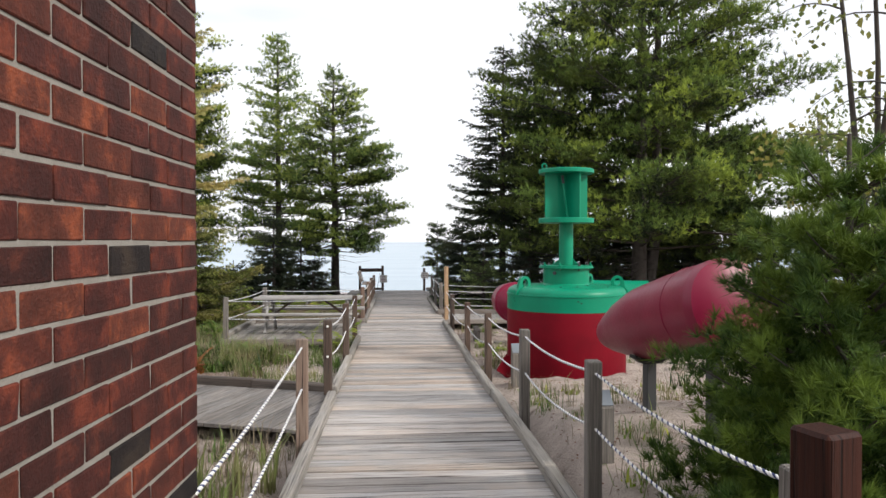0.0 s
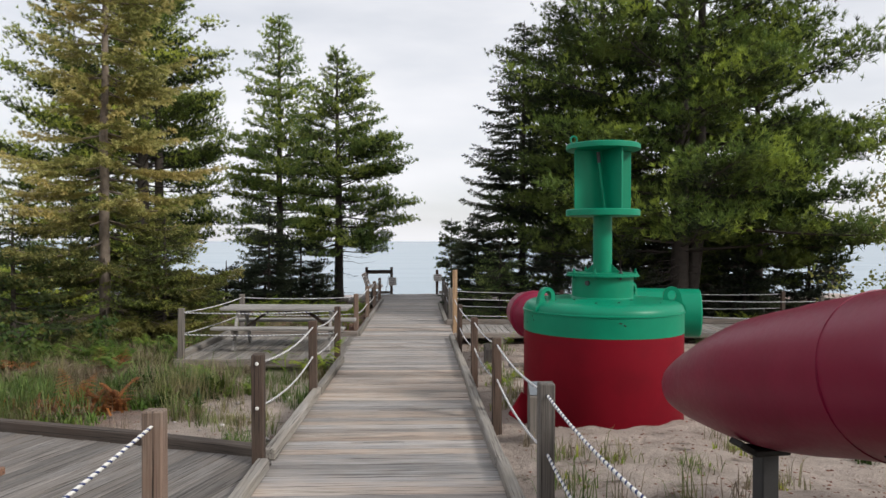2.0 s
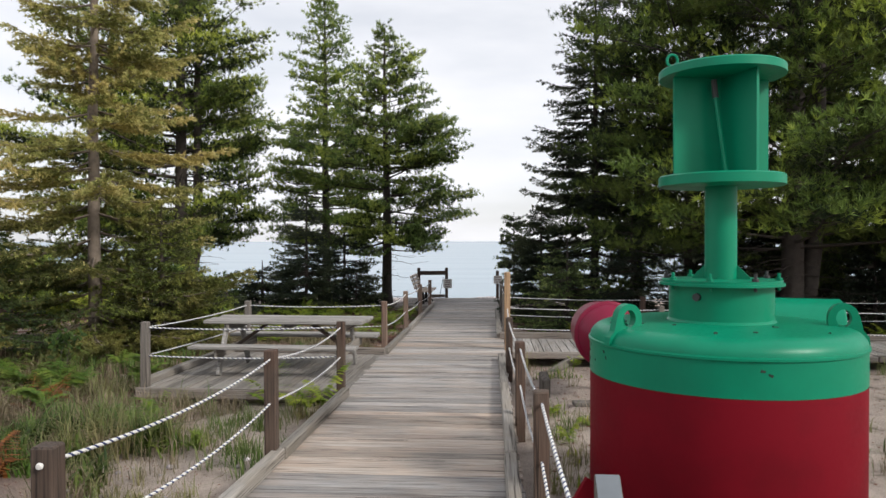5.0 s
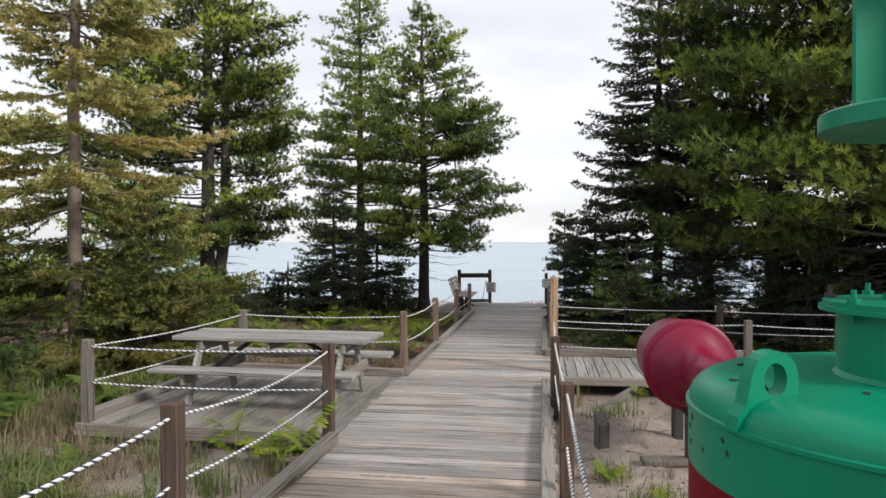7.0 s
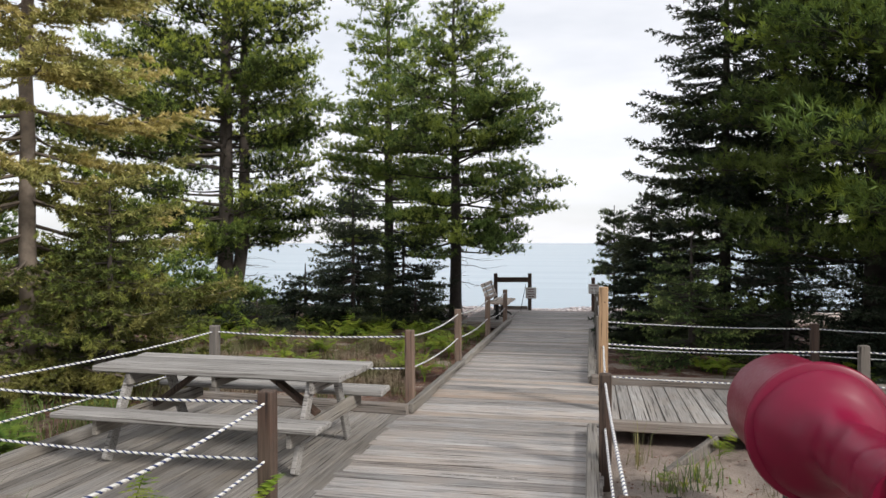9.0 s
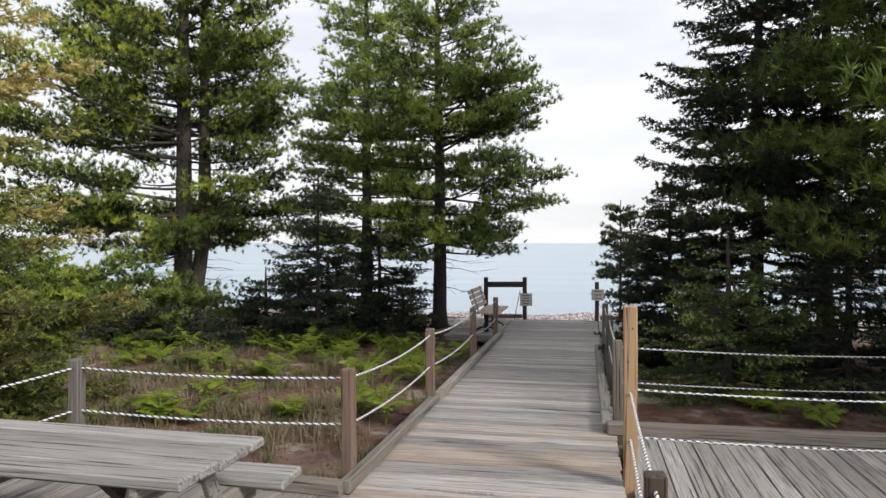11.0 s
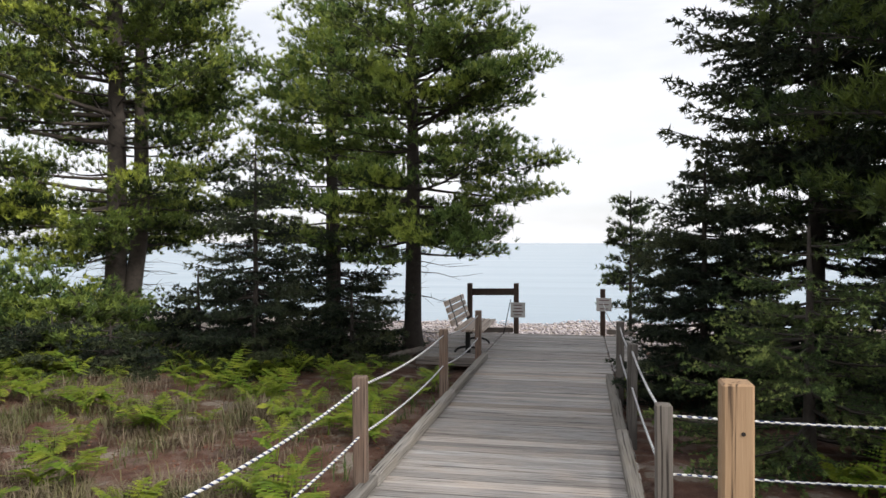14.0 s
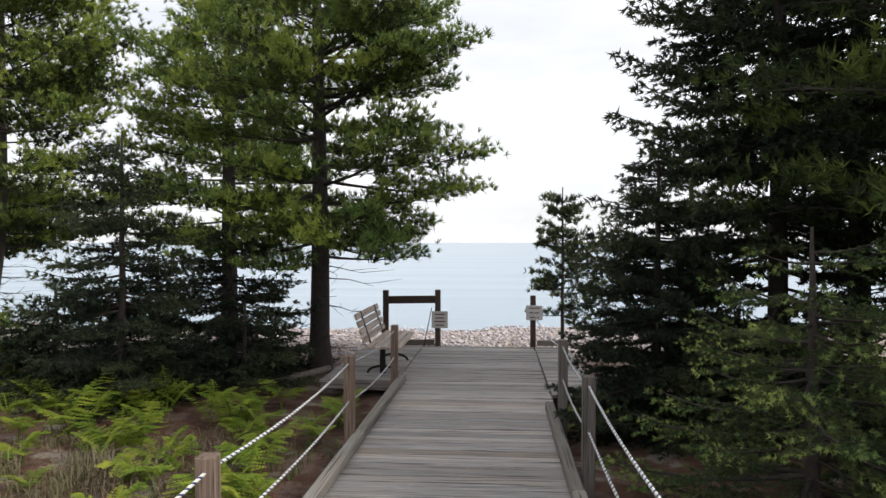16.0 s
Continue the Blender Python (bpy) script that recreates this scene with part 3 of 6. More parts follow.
LEFT_A = [(-1.03, 5.9, 0.89), (-1.02, 8.08, 0.81), (-1.01, 10.93, 0.75), (-1.03, 13.65, 0.67)]
fence(LEFT_A[1:], M_POST, sag=0.07, posts=False)
for (x, y, t), mm in zip(LEFT_A, (M_POST_B, M_POST, M_POST, M_POST)):
    ep = fence_post(x, y, t, mm)
    if 8.0 < y < 8.2:
        # the ropes end here in knots, leaving the way to the west walk open
        for dz in (0.07, 0.42):
            hz = t - dz - ep.location.z
            part("rope_knot", lathe([(0, -0.012), (0.011, -0.009), (0.015, 0), (0.011, 0.01), (0, 0.013)], 10, pose(0, -0.056, hz, 90, 0, 0)), M_ROPE, ep, "white rope knot", smooth=True)
rope((-0.95, 2.12, 0.82), (-1.03, 5.9, 0.82), 0.04)
rope((-0.95, 2.12, 0.44), (-1.03, 5.9, 0.47), 0.04)
fence_post(-3.55, 13.9, 0.62, M_GREYPOST)
fence_post(-3.4, 17.2, 0.6, M_GREYPOST)
LEFT_B = [(-1.04, 17.16, 0.61), (-1.0, 19.83, 0.592), (-1.03, 23.08, 0.535), (-1.03, 25.9, 0.485)]
fence(LEFT_B, M_POST_B, sag=0.05)
fence([LEFT_A[-1], (-3.55, 13.9, 0.62), (-3.4, 17.2, 0.6), LEFT_B[0]], M_POST, posts=False, sag=0.03)
RIGHT_A = [(1.01, 4.25, 0.96), (1.015, 6.66, 0.86), (1.05, 9.65, 0.72), (1.03, 12.3, 0.64), (1.0, 15.3, 0.55)]
fence(RIGHT_A[:2], M_GREYPOST, sag=0.06)
fence(RIGHT_A[1:2] + RIGHT_A[2:], M_POST, sag=0.06, posts=False)
for x, y, t in RIGHT_A[2:]:
    fence_post(x, y, t, M_POST)
tall = fence_post(1.025, 17.45, 1.09, M_NEWPOST, 0.1, "tall new pale timber post with a dark knot", knot=True)
fence_post(1.13, 2.17, 0.94, M_GREYPOST)
rope((1.13, 2.17, 0.88), (1.01, 4.25, 0.89), 0.05)
rope((1.13, 2.17, 0.53), (1.01, 4.25, 0.54), 0.05)
rope((1.0, 15.3, 0.48), (1.025, 17.45, 0.46), 0.02)
rope((1.0, 15.3, 0.13), (1.025, 17.45, 0.12), 0.02)
SIDE_N = [(1.025, 17.45, 0.55), (3.66, 17.72, 0.50), (6.3, 17.6, 0.49), (9.0, 17.5, 0.48)]
fence(SIDE_N, M_GREYPOST, far=True, posts=False, sag=0.03)
SIDE_F = [(1.02, 19.42, 0.575), (3.8, 19.85, 0.49), (6.6, 19.8, 0.48), (9.4, 19.9, 0.46)]
fence(SIDE_F, M_POST, far=True, posts=False, sag=0.03)
for x, y, t in SIDE_N[1:]:
    fence_post(x, y, t, M_GREYPOST)
for x, y, t in SIDE_F[1:]:
    fence_post(x, y, t, M_POST)
RIGHT_B = [(1.02, 19.42, 0.575), (1.02, 22.1, 0.56), (1.02, 24.25, 0.54)]
fence(RIGHT_B, M_GREYPOST, sag=0.05)
rope((1.02, 24.25, 0.45), (0.98, 29.6, 0.30), 0.1, fine=False)

# stained post by the building
e = empty("gate_post", (0.99, 1.8, -0.2), "thick dark red-stained timber post", "post")
part("shaft", box((0.14, 0.14, 1.375), pose(0, 0, 0.6875, 0, 0, 20), 0.012, 0.006, random.Random(6)), M_REDPOST, e)


# ---- plaque stands ----
def plaque_stand(x, y, top, w=0.12, yaw=0.0, plaque=True, mat=M_GREYPOST):
    zb = ground_z(x, y) - 0.12
    e = empty("plaque_stand", (x, y, zb), "short grey timber post with a slanted plaque on top" if plaque else "short grey timber stump with a slanted cut top", "plaque stand" if plaque else "stump", "plaque stands" if plaque else "")
    e.rotation_euler = (0, 0, radians(yaw))
    h = top - zb
    bm = box((w, w, h), pose(0, 0, h / 2), 0.006)
    for v in bm.verts:
        if v.co.z > h - 0.02:
            v.co.z += (v.co.y) * 0.9
    shaft = part("shaft", bm, mat, e)
    if plaque:
        part("plaque", box((w * 0.92, w * 1.15, 0.008), pose(0, 0, h + 0.006, 42, 0, 0)), M_PLAQUE, shaft, "small blue-grey metal plaque")


plaque_stand(1.3, 4.98, 0.55)
plaque_stand(1.38, 9.22, 0.28, 0.14)
plaque_stand(1.41, 14.18, -0.05, 0.11, 20, False)


# ---- large upright buoy ----
def upright_buoy(x, y):
    e = empty("bell_buoy", (x, y, -0.45), "large red and green steel buoy standing in the sand", "buoy")
    o, u = 0.45, 0.43
    Rb = 0.88
    hull = part("red_hull", lathe([(0.0, 0), (Rb - 0.02, 0), (Rb, 0.03), (Rb, 0.62 + u - 0.02), (Rb, 0.735 + u)], 72), M_RED, e, smooth=True)
    prof = [(Rb + 0.002, 0.735 + u), (Rb + 0.002, 0.948 + u), (Rb + 0.012, 0.953 + u), (Rb + 0.012, 0.968 + u), (Rb, 0.973 + u)]
    for i in range(1, 9):
        a = i / 8 * math.pi / 2
        prof.append((Rb - 0.14 + 0.14 * math.cos(a), 0.975 + u + 0.10 * math.sin(a)))
    prof += [(0.5, 1.092 + u), (0.355, 1.095 + u)]
    deck = part("green_deck", lathe(prof, 72), M_GREEN, e, smooth=True)
    collar = part("collar", lathe([(0.36, 1.09 + u), (0.34, 1.112 + u), (0.34, 1.335 + u), (0.405, 1.338 + u), (0.405, 1.355 + u), (0.39, 1.358 + u), (0.39, 1.375 + u), (0, 1.38 + u)], 48), M_GREEN, e, smooth=True)
    for i in range(8):
        a = 2 * math.pi * i / 8 + 0.3
        c, s = math.cos(a) * 0.365, math.sin(a) * 0.365
        b = tube((c, s, 1.31 + u), (c, s, 1.425 + u), 0.011, seg=8)
        add_tube(b, (c, s, 1.376 + u), (c, s, 1.394 + u), 0.022, seg=6)
        part("bolt", b, M_STEEL if i % 3 == 0 else M_GREEN, collar)
    mast = part("mast", lathe([(0.105, 1.37 + u), (0.105, 2.0 + o)], 32), M_GREEN, e, smooth=True)
    for k in range(2):
        g = bmesh.new()
        mm = pose(0, 0, 1.378 + u, 0, 0, 180 * k + 150)
        vs = [g.verts.new(mm @ Vector((px, py, pz))) for py in (-0.006, 0.006) for px, pz in ((0.1, 0), (0.19, 0), (0.19, 0.012), (0.1, 0.10))]
        g.faces.new(vs[:4])
        g.faces.new(vs[4:])
        for a in range(4):
            g.faces.new((vs[a], vs[(a + 1) % 4], vs[4 + (a + 1) % 4], vs[4 + a]))
        part("gusset", g, M_GREEN, mast)
    part("lower_disc", lathe([(0, 1.99 + o), (0.40, 1.99 + o), (0.411, 1.995 + o), (0.411, 2.055 + o), (0.40, 2.065 + o), (0, 2.065 + o)], 48), M_GREEN, e, smooth=True)
    top = part("upper_disc", lathe([(0, 2.73 + o), (0.40, 2.73 + o), (0.411, 2.735 + o), (0.411, 2.785 + o), (0.40, 2.795 + o), (0, 2.81 + o)], 48), M_GREEN, e, smooth=True)
    for k, (ang, r0, r1) in enumerate(((192, -0.345, 0.345), (292, 0.011, 0.345), (112, 0.011, 0.345))):
        m = pose(0, 0, 2.397 + o, 0, 0, ang) @ pose((r0 + r1) / 2, 0, 0)
        part("reflector_plate", box((r1 - r0, 0.02, 0.665), m), M_GREEN, e)
    fr = Vector((math.cos(radians(254)), math.sin(radians(254)), 0))
    rt = Vector((-fr.y, fr.x, 0))
    p0, p1 = fr * 0.12 - rt * 0.05, fr * 0.15 + rt * 0.03
    rod = part("rod", tube((p0.x, p0.y, 2.66 + o), (p1.x, p1.y, 2.07 + o), 0.014, seg=8), M_GREEN, e)
    part("rod_tip", tube((p0.x, p0.y, 2.70 + o), (p0.x + rt.x * 0.012, p0.y + rt.y * 0.012, 2.58 + o), 0.02, seg=8), M_STEEL, rod)
    ring = bmesh.new()
    for i in range(16):
        p, q = 2 * math.pi * i / 16, 2 * math.pi * (i + 1) / 16
        add_tube(ring, (-0.36 + 0.035 * math.cos(p), -0.12, 2.83 + o + 0.04 * math.sin(p)), (-0.36 + 0.035 * math.cos(q), -0.12, 2.83 + o + 0.04 * math.sin(q)), 0.01, seg=6)
    part("lifting_eye", ring, M_GREEN, top)
    for ang in (203, 346, 48):
        # lifting lugs: a thick plate with a round eye
        bm = bmesh.new()
        m = pose(0, 0, 0, 0, 0, ang) @ pose(0.745, 0, 1.085 + u)
        n, t = 20, 0.03
        outer = [(-0.10, -0.12), (-0.10, 0.05)] + [(0.005 - 0.105 * math.cos(a), 0.05 + 0.105 * math.sin(a)) for a in [math.pi * i / 12 for i in range(1, 12)]] + [(0.115, 0.05), (0.135, -0.035), (0.172, -0.075), (0.180, -0.13), (0.09, -0.13)]
        inner = [(0.005 + 0.052 * math.cos(2 * math.pi * i / n), 0.05 + 0.062 * math.sin(2 * math.pi * i / n)) for i in range(n)]
        for sgn in (-1, 1):
            vo = [bm.verts.new(m @ Vector((px * 0.88, sgn * t, pz * 0.93))) for px, pz in outer]
            vi = [bm.verts.new(m @ Vector((px * 0.88, sgn * t, pz * 0.93))) for px, pz in inner]
            es = [bm.edges.new((vs[i], vs[(i + 1) % len(vs)])) for vs in (vo, vi) for i in range(len(vs))]
            bmesh.ops.triangle_fill(bm, use_beauty=True, edges=es)
            if sgn < 0:
                keep = (vo, vi)
        for va, vb in ((keep[0], vo), (keep[1], vi)):
            for i in range(len(va)):
                j = (i + 1) % len(va)
                bm.faces.new((va[i], va[j], vb[j], vb[i]))
        part("lifting_lug", bm, M_GREEN, deck)
    rng = random.Random(3)
    for i in range(8):
        a, z = radians(rng.uniform(175, 280)), rng.uniform(0.79, 0.94) + u
        m = pose(0, 0, 0, 0, 0, math.degrees(a)) @ pose(Rb + 0.002, 0, z, rng.uniform(0, 90), 0, 0)
        part("paint_chip", box((0.004, rng.uniform(0.006, 0.02), rng.uniform(0.008, 0.03)), m, jag=0.003, rng=rng), M_CHIP, deck)
    for i in range(8):
        a, q = radians(rng.uniform(150, 330)), rng.uniform(0.45, 0.76)
        w = rng.uniform(0.012, 0.04)
        zt = 1.093 + u if q < 0.5 else 1.093 + u - (q - 0.5) * 0.06
        part("paint_chip", box((w, w * rng.uniform(0.4, 0.9), 0.008), pose(math.cos(a) * q, math.sin(a) * q, zt, 0, 0, rng.uniform(0, 180)), jag=0.004, rng=rng), M_CHIP, deck)
    fin = box((0.30, 0.03, 0.28), pose(-0.92, -0.32, 0.33, 0, 35, 20), 0.004)
    part("keel_fin", fin, M_RED, hull)
    part("vent_seal", lathe([(0.032, 1.05 + u), (0.032, 1.084 + u), (0, 1.084 + u)], 20, pose(-0.70, -0.2, 0)), M_CHIP, deck, "dark rubber ring under the cap")
    part("vent_cap", lathe([(0.028, 1.083 + u), (0.028, 1.093 + u), (0.015, 1.095 + u), (0.015, 1.118 + u), (0, 1.12 + u)], 20, pose(-0.70, -0.2, 0)), M_GREEN, deck, smooth=True)
    for hx, hy in ((-0.74, -0.04), (-0.69, -0.10)):
        part("deck_hole", lathe([(0.018, 1.04 + u), (0.018, 1.079 + u), (0, 1.079 + u)], 16, pose(hx, hy, 0)), M_CHIP, deck, "dark open bolt hole")
    sb = radians(228)
    part("side_bolt", tube((math.cos(sb) * 0.335, math.sin(sb) * 0.335, 1.27 + u), (math.cos(sb) * 0.365, math.sin(sb) * 0.365, 1.27 + u), 0.026, seg=8), M_STEEL, collar, "rusty grey bolt head")
    return e


upright_buoy(2.325, 10.36)


# ---- cradled buoys ----
def dented(bm, amount, scale):
    """Knocks and dents in thin plate."""
    for v in bm.verts:
        n = noise.noise_vector(v.co * scale)
        v.co += Vector([math.copysign(abs(k) ** 0.7, k) for k in n]) * amount
    return bm


def crumpled(bm, amount, scale, share):
    """Sharp creases pressed into thin plate."""
    bm.normal_update()
    for v in bm.verts:
        v.co -= v.normal * (amount * share(v.co) * abs(noise.noise(v.co * scale)) ** 0.8)
    return bm


def axis_pose(a, b):
    a, b = Vector(a), Vector(b)
    return Matrix.Translation(a) @ (b - a).to_track_quat("Z", "Y").to_matrix().to_4x4()


def cradle(parent, x, y, top, wide=True, mat=M_IRON):
    zb = ground_z(x, y) - 0.15
    ox, oy, oz = parent.location
    post = part("support_post", box((0.09, 0.09, top - zb), pose(x - ox, y - oy, (top + zb) / 2 - oz, 0, 0, 8), 0.006), M_STEEL, parent, "dark grey timber support post")
    bm = box((0.20 if wide else 0.13, 0.13, 0.035), pose(x - ox, y - oy, top - oz, 0, 0, 8), 0.008)
    for sg in (-1, 1) if wide else ():
        add_box(bm, (0.09, 0.11, 0.03), pose(x - ox + sg * 0.125, y - oy + sg * 0.018, top + 0.024 - oz, 0, -30 * sg, 8), 0.006)
    part("saddle", bm, mat, post, "black iron saddle")


e = empty("nun_buoy", (2.0, 5.86, 0.2), "long crimson cone-ended buoy lying on two posts", "buoy", "crimson buoys")
m = pose(-2.0, -5.86, -0.2) @ axis_pose((1.92, 6.92, 0.78), (2.11, 4.75, 1.27))
hull_line = [(0, 0), (0.07, 0.012), (0.13, 0.05), (0.165, 0.12), (0.215, 0.32), (0.275, 0.62), (0.312, 0.88), (0.326, 1.02), (0.332, 1.15), (0.333, 1.35), (0.333, 1.6), (0.33, 2.25), (0.31, 2.32), (0.2, 2.36), (0, 2.36)]
steps = [0.0, 0.012, 0.05, 0.12] + [0.12 + 0.07 * k for k in range(1, 31)] + [2.25, 2.32]
turned = [(float(np.interp(z, [q[1] for q in hull_line[:-2]], [q[0] for q in hull_line[:-2]])), z) for z in steps]
hull = part("hull", dented(lathe(turned + [(0.2, 2.36), (0, 2.36)], 56, m), 0.006, 3.2), M_NUN, e, smooth=True)
for z, rr in ((1.87, 0.329),):
    part("seam", lathe([(rr - 0.004, z), (rr + 0.007, z + 0.004), (rr + 0.007, z + 0.018), (rr - 0.004, z + 0.022)], 48, m), M_NUN, hull, smooth=True)
cradle(e, 1.98, 5.9, 0.67)
cradle(e, 2.1, 4.9, 0.90)

e = empty("whistle_buoy", (2.2, 14.0, -0.3), "short crimson buoy with a flange and open tube on posts", "buoy", "crimson buoys")
m = pose(-2.2, -14.0, 0.3) @ axis_pose((2.14, 14.85, 0.47), (2.17, 12.55, 0.525))
hull = part("hull", lathe([(0, 0), (0.27, 0.0), (0.33, 0.03), (0.352, 0.1), (0.356, 0.8), (0.356, 0.86)], 48, m), M_NUN, e, smooth=True)
part("flange", lathe([(0.35, 0.835), (0.376, 0.837), (0.399, 0.846), (0.406, 0.868), (0.399, 0.890), (0.376, 0.902), (0.33, 0.906)], 48, m), M_NUN, hull, smooth=True)
dish = [(0.37, 0.885), (0.352, 0.93), (0.318, 0.975), (0.268, 1.015), (0.222, 1.055), (0.196, 1.10), (0.182, 1.16)] + [(0.178, 1.16 + 0.04 * k) for k in range(1, 18)] + [(0.178, 1.87), (0.166, 1.872), (0.164, 1.80), (0, 1.80)]
bm = crumpled(dented(lathe(dish, 60, m), 0.010, 4.0), 0.042, 4.2, lambda p: min(1.0, max(0.0, ((m.inverted() @ p).z - 0.98) * 4)))
for v in bm.verts:
    # the thin tube is bent aside and sags
    k = max(0.0, (m.inverted() @ v.co).z - 0.95)
    v.co += Vector((0.09, 0, -0.05)) * k
neck = part("neck", bm, M_NUN, e, "crumpled crimson tube closed by a recessed cap", smooth=True)
for ang in (20, 110):
    part("vane", box((0.31, 0.014, 0.05), pose(0.09 * 0.87, 0, -0.05 * 0.87) @ m @ pose(0, 0, 1.825, 0, 0, ang)), M_NUN, neck)
cradle(e, 2.14, 14.5, 0.09, False)
cradle(e, 2.12, 13.75, 0.13, False)
part("sleeper", box((0.9, 0.16, 0.05), pose(-0.05, -0.28, ground_z(2.15, 13.72) + 0.32, 0, 0, 6), 0.008), M_GREYPOST, e, "weathered plank under the posts")

e = empty("can_buoy", (4.8, 14.85, -0.3), "dark green can buoy lying on its side behind the others", "buoy")
m = pose(-4.8, -14.85, 0.3) @ axis_pose((3.75, 14.95, 0.46), (5.08, 14.6, 0.46))
part("hull", lathe([(0, 0), (0.40, 0), (0.42, 0.02), (0.42, 1.42), (0.40, 1.44), (0.38, 1.44), (0.38, 1.3), (0, 1.3)], 40, m), M_GREEN, e, smooth=True)
part("marking", box((0.02, 0.16, 0.2), pose(0.12, -0.46, 0.86, 0, 0, -14)), M_SIGN, e, "faded white marking")
cradle(e, 4.1, 14.86, 0.03)
cradle(e, 4.8, 14.68, 0.03)


# ---- picnic table ----
def picnic_table(x, y, z, yaw):
    e = empty("picnic_table", (x, y, z), "weathered grey plank picnic table with attached benches", "picnic table")
    e.rotation_euler = (0, 0, radians(yaw))
    rng = random.Random(8)
    L = 2.25
    for i in range(5):
        part("tabletop_board", box((L + rng.uniform(-0.03, 0.03), 0.145, 0.05), pose(0, (i - 2) * 0.149, 0.695 + rng.uniform(-0.004, 0.004)), 0.011, 0.005, rng), M_TABLE, e)
    for s in (-1, 1):
        for k in (0, 1):
            part("bench_board", box((L + rng.uniform(-0.03, 0.03), 0.137, 0.05), pose(0.02 * s, s * (0.60 + k * 0.142), 0.40), 0.011, 0.005, rng), M_TABLE, e)
    for u in (-0.82, 0.82):
        part("bench_bearer", box((0.04, 1.50, 0.12), pose(u + 0.04, 0, 0.313), 0.005), M_KERB, e)
        part("top_bearer", box((0.04, 0.70, 0.10), pose(u + 0.04, 0, 0.618), 0.005), M_KERB, e)
        for s in (-1, 1):
            a, b = Vector((u, s * 0.24, 0.67)), Vector((u, s * 0.56, 0.0))
            d = b - a
            mm = Matrix.Translation((a + b) / 2) @ d.to_track_quat("Z", "X").to_matrix().to_4x4()
            part("leg", box((0.10, 0.04, d.length), mm, 0.006, 0.003, rng), M_TABLE, e)
        a, b = Vector((u * 0.94, 0, 0.33)), Vector((u * 0.35, 0, 0.67))
        d = b - a
        mm = Matrix.Translation((a + b) / 2) @ d.to_track_quat("Z", "Y").to_matrix().to_4x4()
        part("brace", box((0.09, 0.04, d.length), mm, 0.005), M_POST, e)
    part("centre_cleat", box((0.04, 0.66, 0.09), pose(0, 0, 0.623), 0.005), M_KERB, e)
    return e


picnic_table(-2.1, 15.24, deck_z(15.1) + 0.02, -1.5)


# ---- benches ----
def flat_bench():
    e = empty("bench", (-3.12, 6.5, -0.09), "backless bench of brown slats on a black iron pedestal", "bench")
    e.rotation_euler = (0, 0, radians(-2))
    rng = random.Random(2)
    for i in range(5):
        part("slat", box((1.83, 0.078, 0.05), pose(0, (i - 2) * 0.1, 0.435), 0.008, 0.001, rng), M_SLAT, e)
    for u in (-0.52, 0.52):
        part("pedestal", lathe([(0.07, 0.0), (0.06, 0.06), (0.055, 0.33), (0.07, 0.40)], 16, pose(u, 0, 0)), M_IRON, e)
        part("seat_bracket", box((0.06, 0.46, 0.02), pose(u, 0, 0.402), 0.004), M_IRON, e)
        for s in (-1, 1):
            bm = bmesh.new()
            pts = [(u, s * 0.03, 0.10), (u, s * 0.10, 0.055), (u, s * 0.18, 0.03), (u, s * 0.25, 0.015)]
            for p, q in zip(pts, pts[1:]):
                add_tube(bm, p, q, 0.022, 0.02, 8)
            part("foot", bm, M_IRON, e)
    return e


flat_bench()


def shore_bench():
    e = empty("bench", (-1.47, 27.2, deck_z(27.2) + 0.01), "pale slatted bench with a backrest facing the landing", "bench")
    rng = random.Random(4)
    for i in range(5):
        part("seat_slat", box((0.085, 1.75, 0.04), pose(0.02 + i * 0.098, 0, 0.43 - i * 0.004), 0.008, 0.001, rng), M_PALESLAT, e)
    for i in range(4):
        part("back_slat", box((0.04, 1.75, 0.09), pose(-0.06 - i * 0.035, 0, 0.53 + i * 0.105, 0, -18, 0), 0.008, 0.001, rng), M_PALESLAT, e)
    for u in (-0.55, 0.55):
        part("seat_bracket", box((0.5, 0.05, 0.02), pose(0.2, u, 0.40), 0.003), M_IRON, e)
        part("back_bracket", box((0.02, 0.05, 0.5), pose(-0.085, u, 0.66, 0, -18, 0), 0.003), M_IRON, e)
        part("pedestal", tube((0.16, u, 0.02), (0.16, u, 0.4), 0.045, 0.04), M_IRON, e)
        ar = bmesh.new()
        for k in range(8):
            p, q = math.pi * k / 8, math.pi * (k + 1) / 8
            add_tube(ar, (0.16 - 0.22 * math.cos(p), u, 0.02 + 0.10 * math.sin(p)), (0.16 - 0.22 * math.cos(q), u, 0.02 + 0.10 * math.sin(q)), 0.018, seg=6)
        part("foot", ar, M_IRON, e)
    return e


shore_bench()


# ---- shore posts and notices ----
def shore_post(x, y, top, mat=M_POST):
    zb = ground_z(x, y) - 0.2
    e = empty("shore_post", (x, y, zb), "dark weathered timber post at the shore end", "post", "shore posts")
    part("shaft", box((0.10, 0.10, top - zb), pose(0, 0, (top - zb) / 2), 0.012), mat, e)
    return e


def notice(x, y, z, w, h, ink, yaw=0.0, lines=4):
    e = empty("notice", (x, y, z), "small white notice board with rows of lettering", "sign", "shore notices")
    e.rotation_euler = (0, 0, radians(yaw))
    board = part("board", box((w, 0.012, h), Matrix(), 0.003), M_SIGN, e)
    rng = random.Random(int(x * 10))
    for i in range(lines):
        ww = w * rng.uniform(0.5, 0.8)
        part("lettering_bar", box((ww, 0.003, h * 0.07), pose(0, -0.0075, h * (0.32 - i * 0.64 / max(1, lines - 1)))), ink, board)


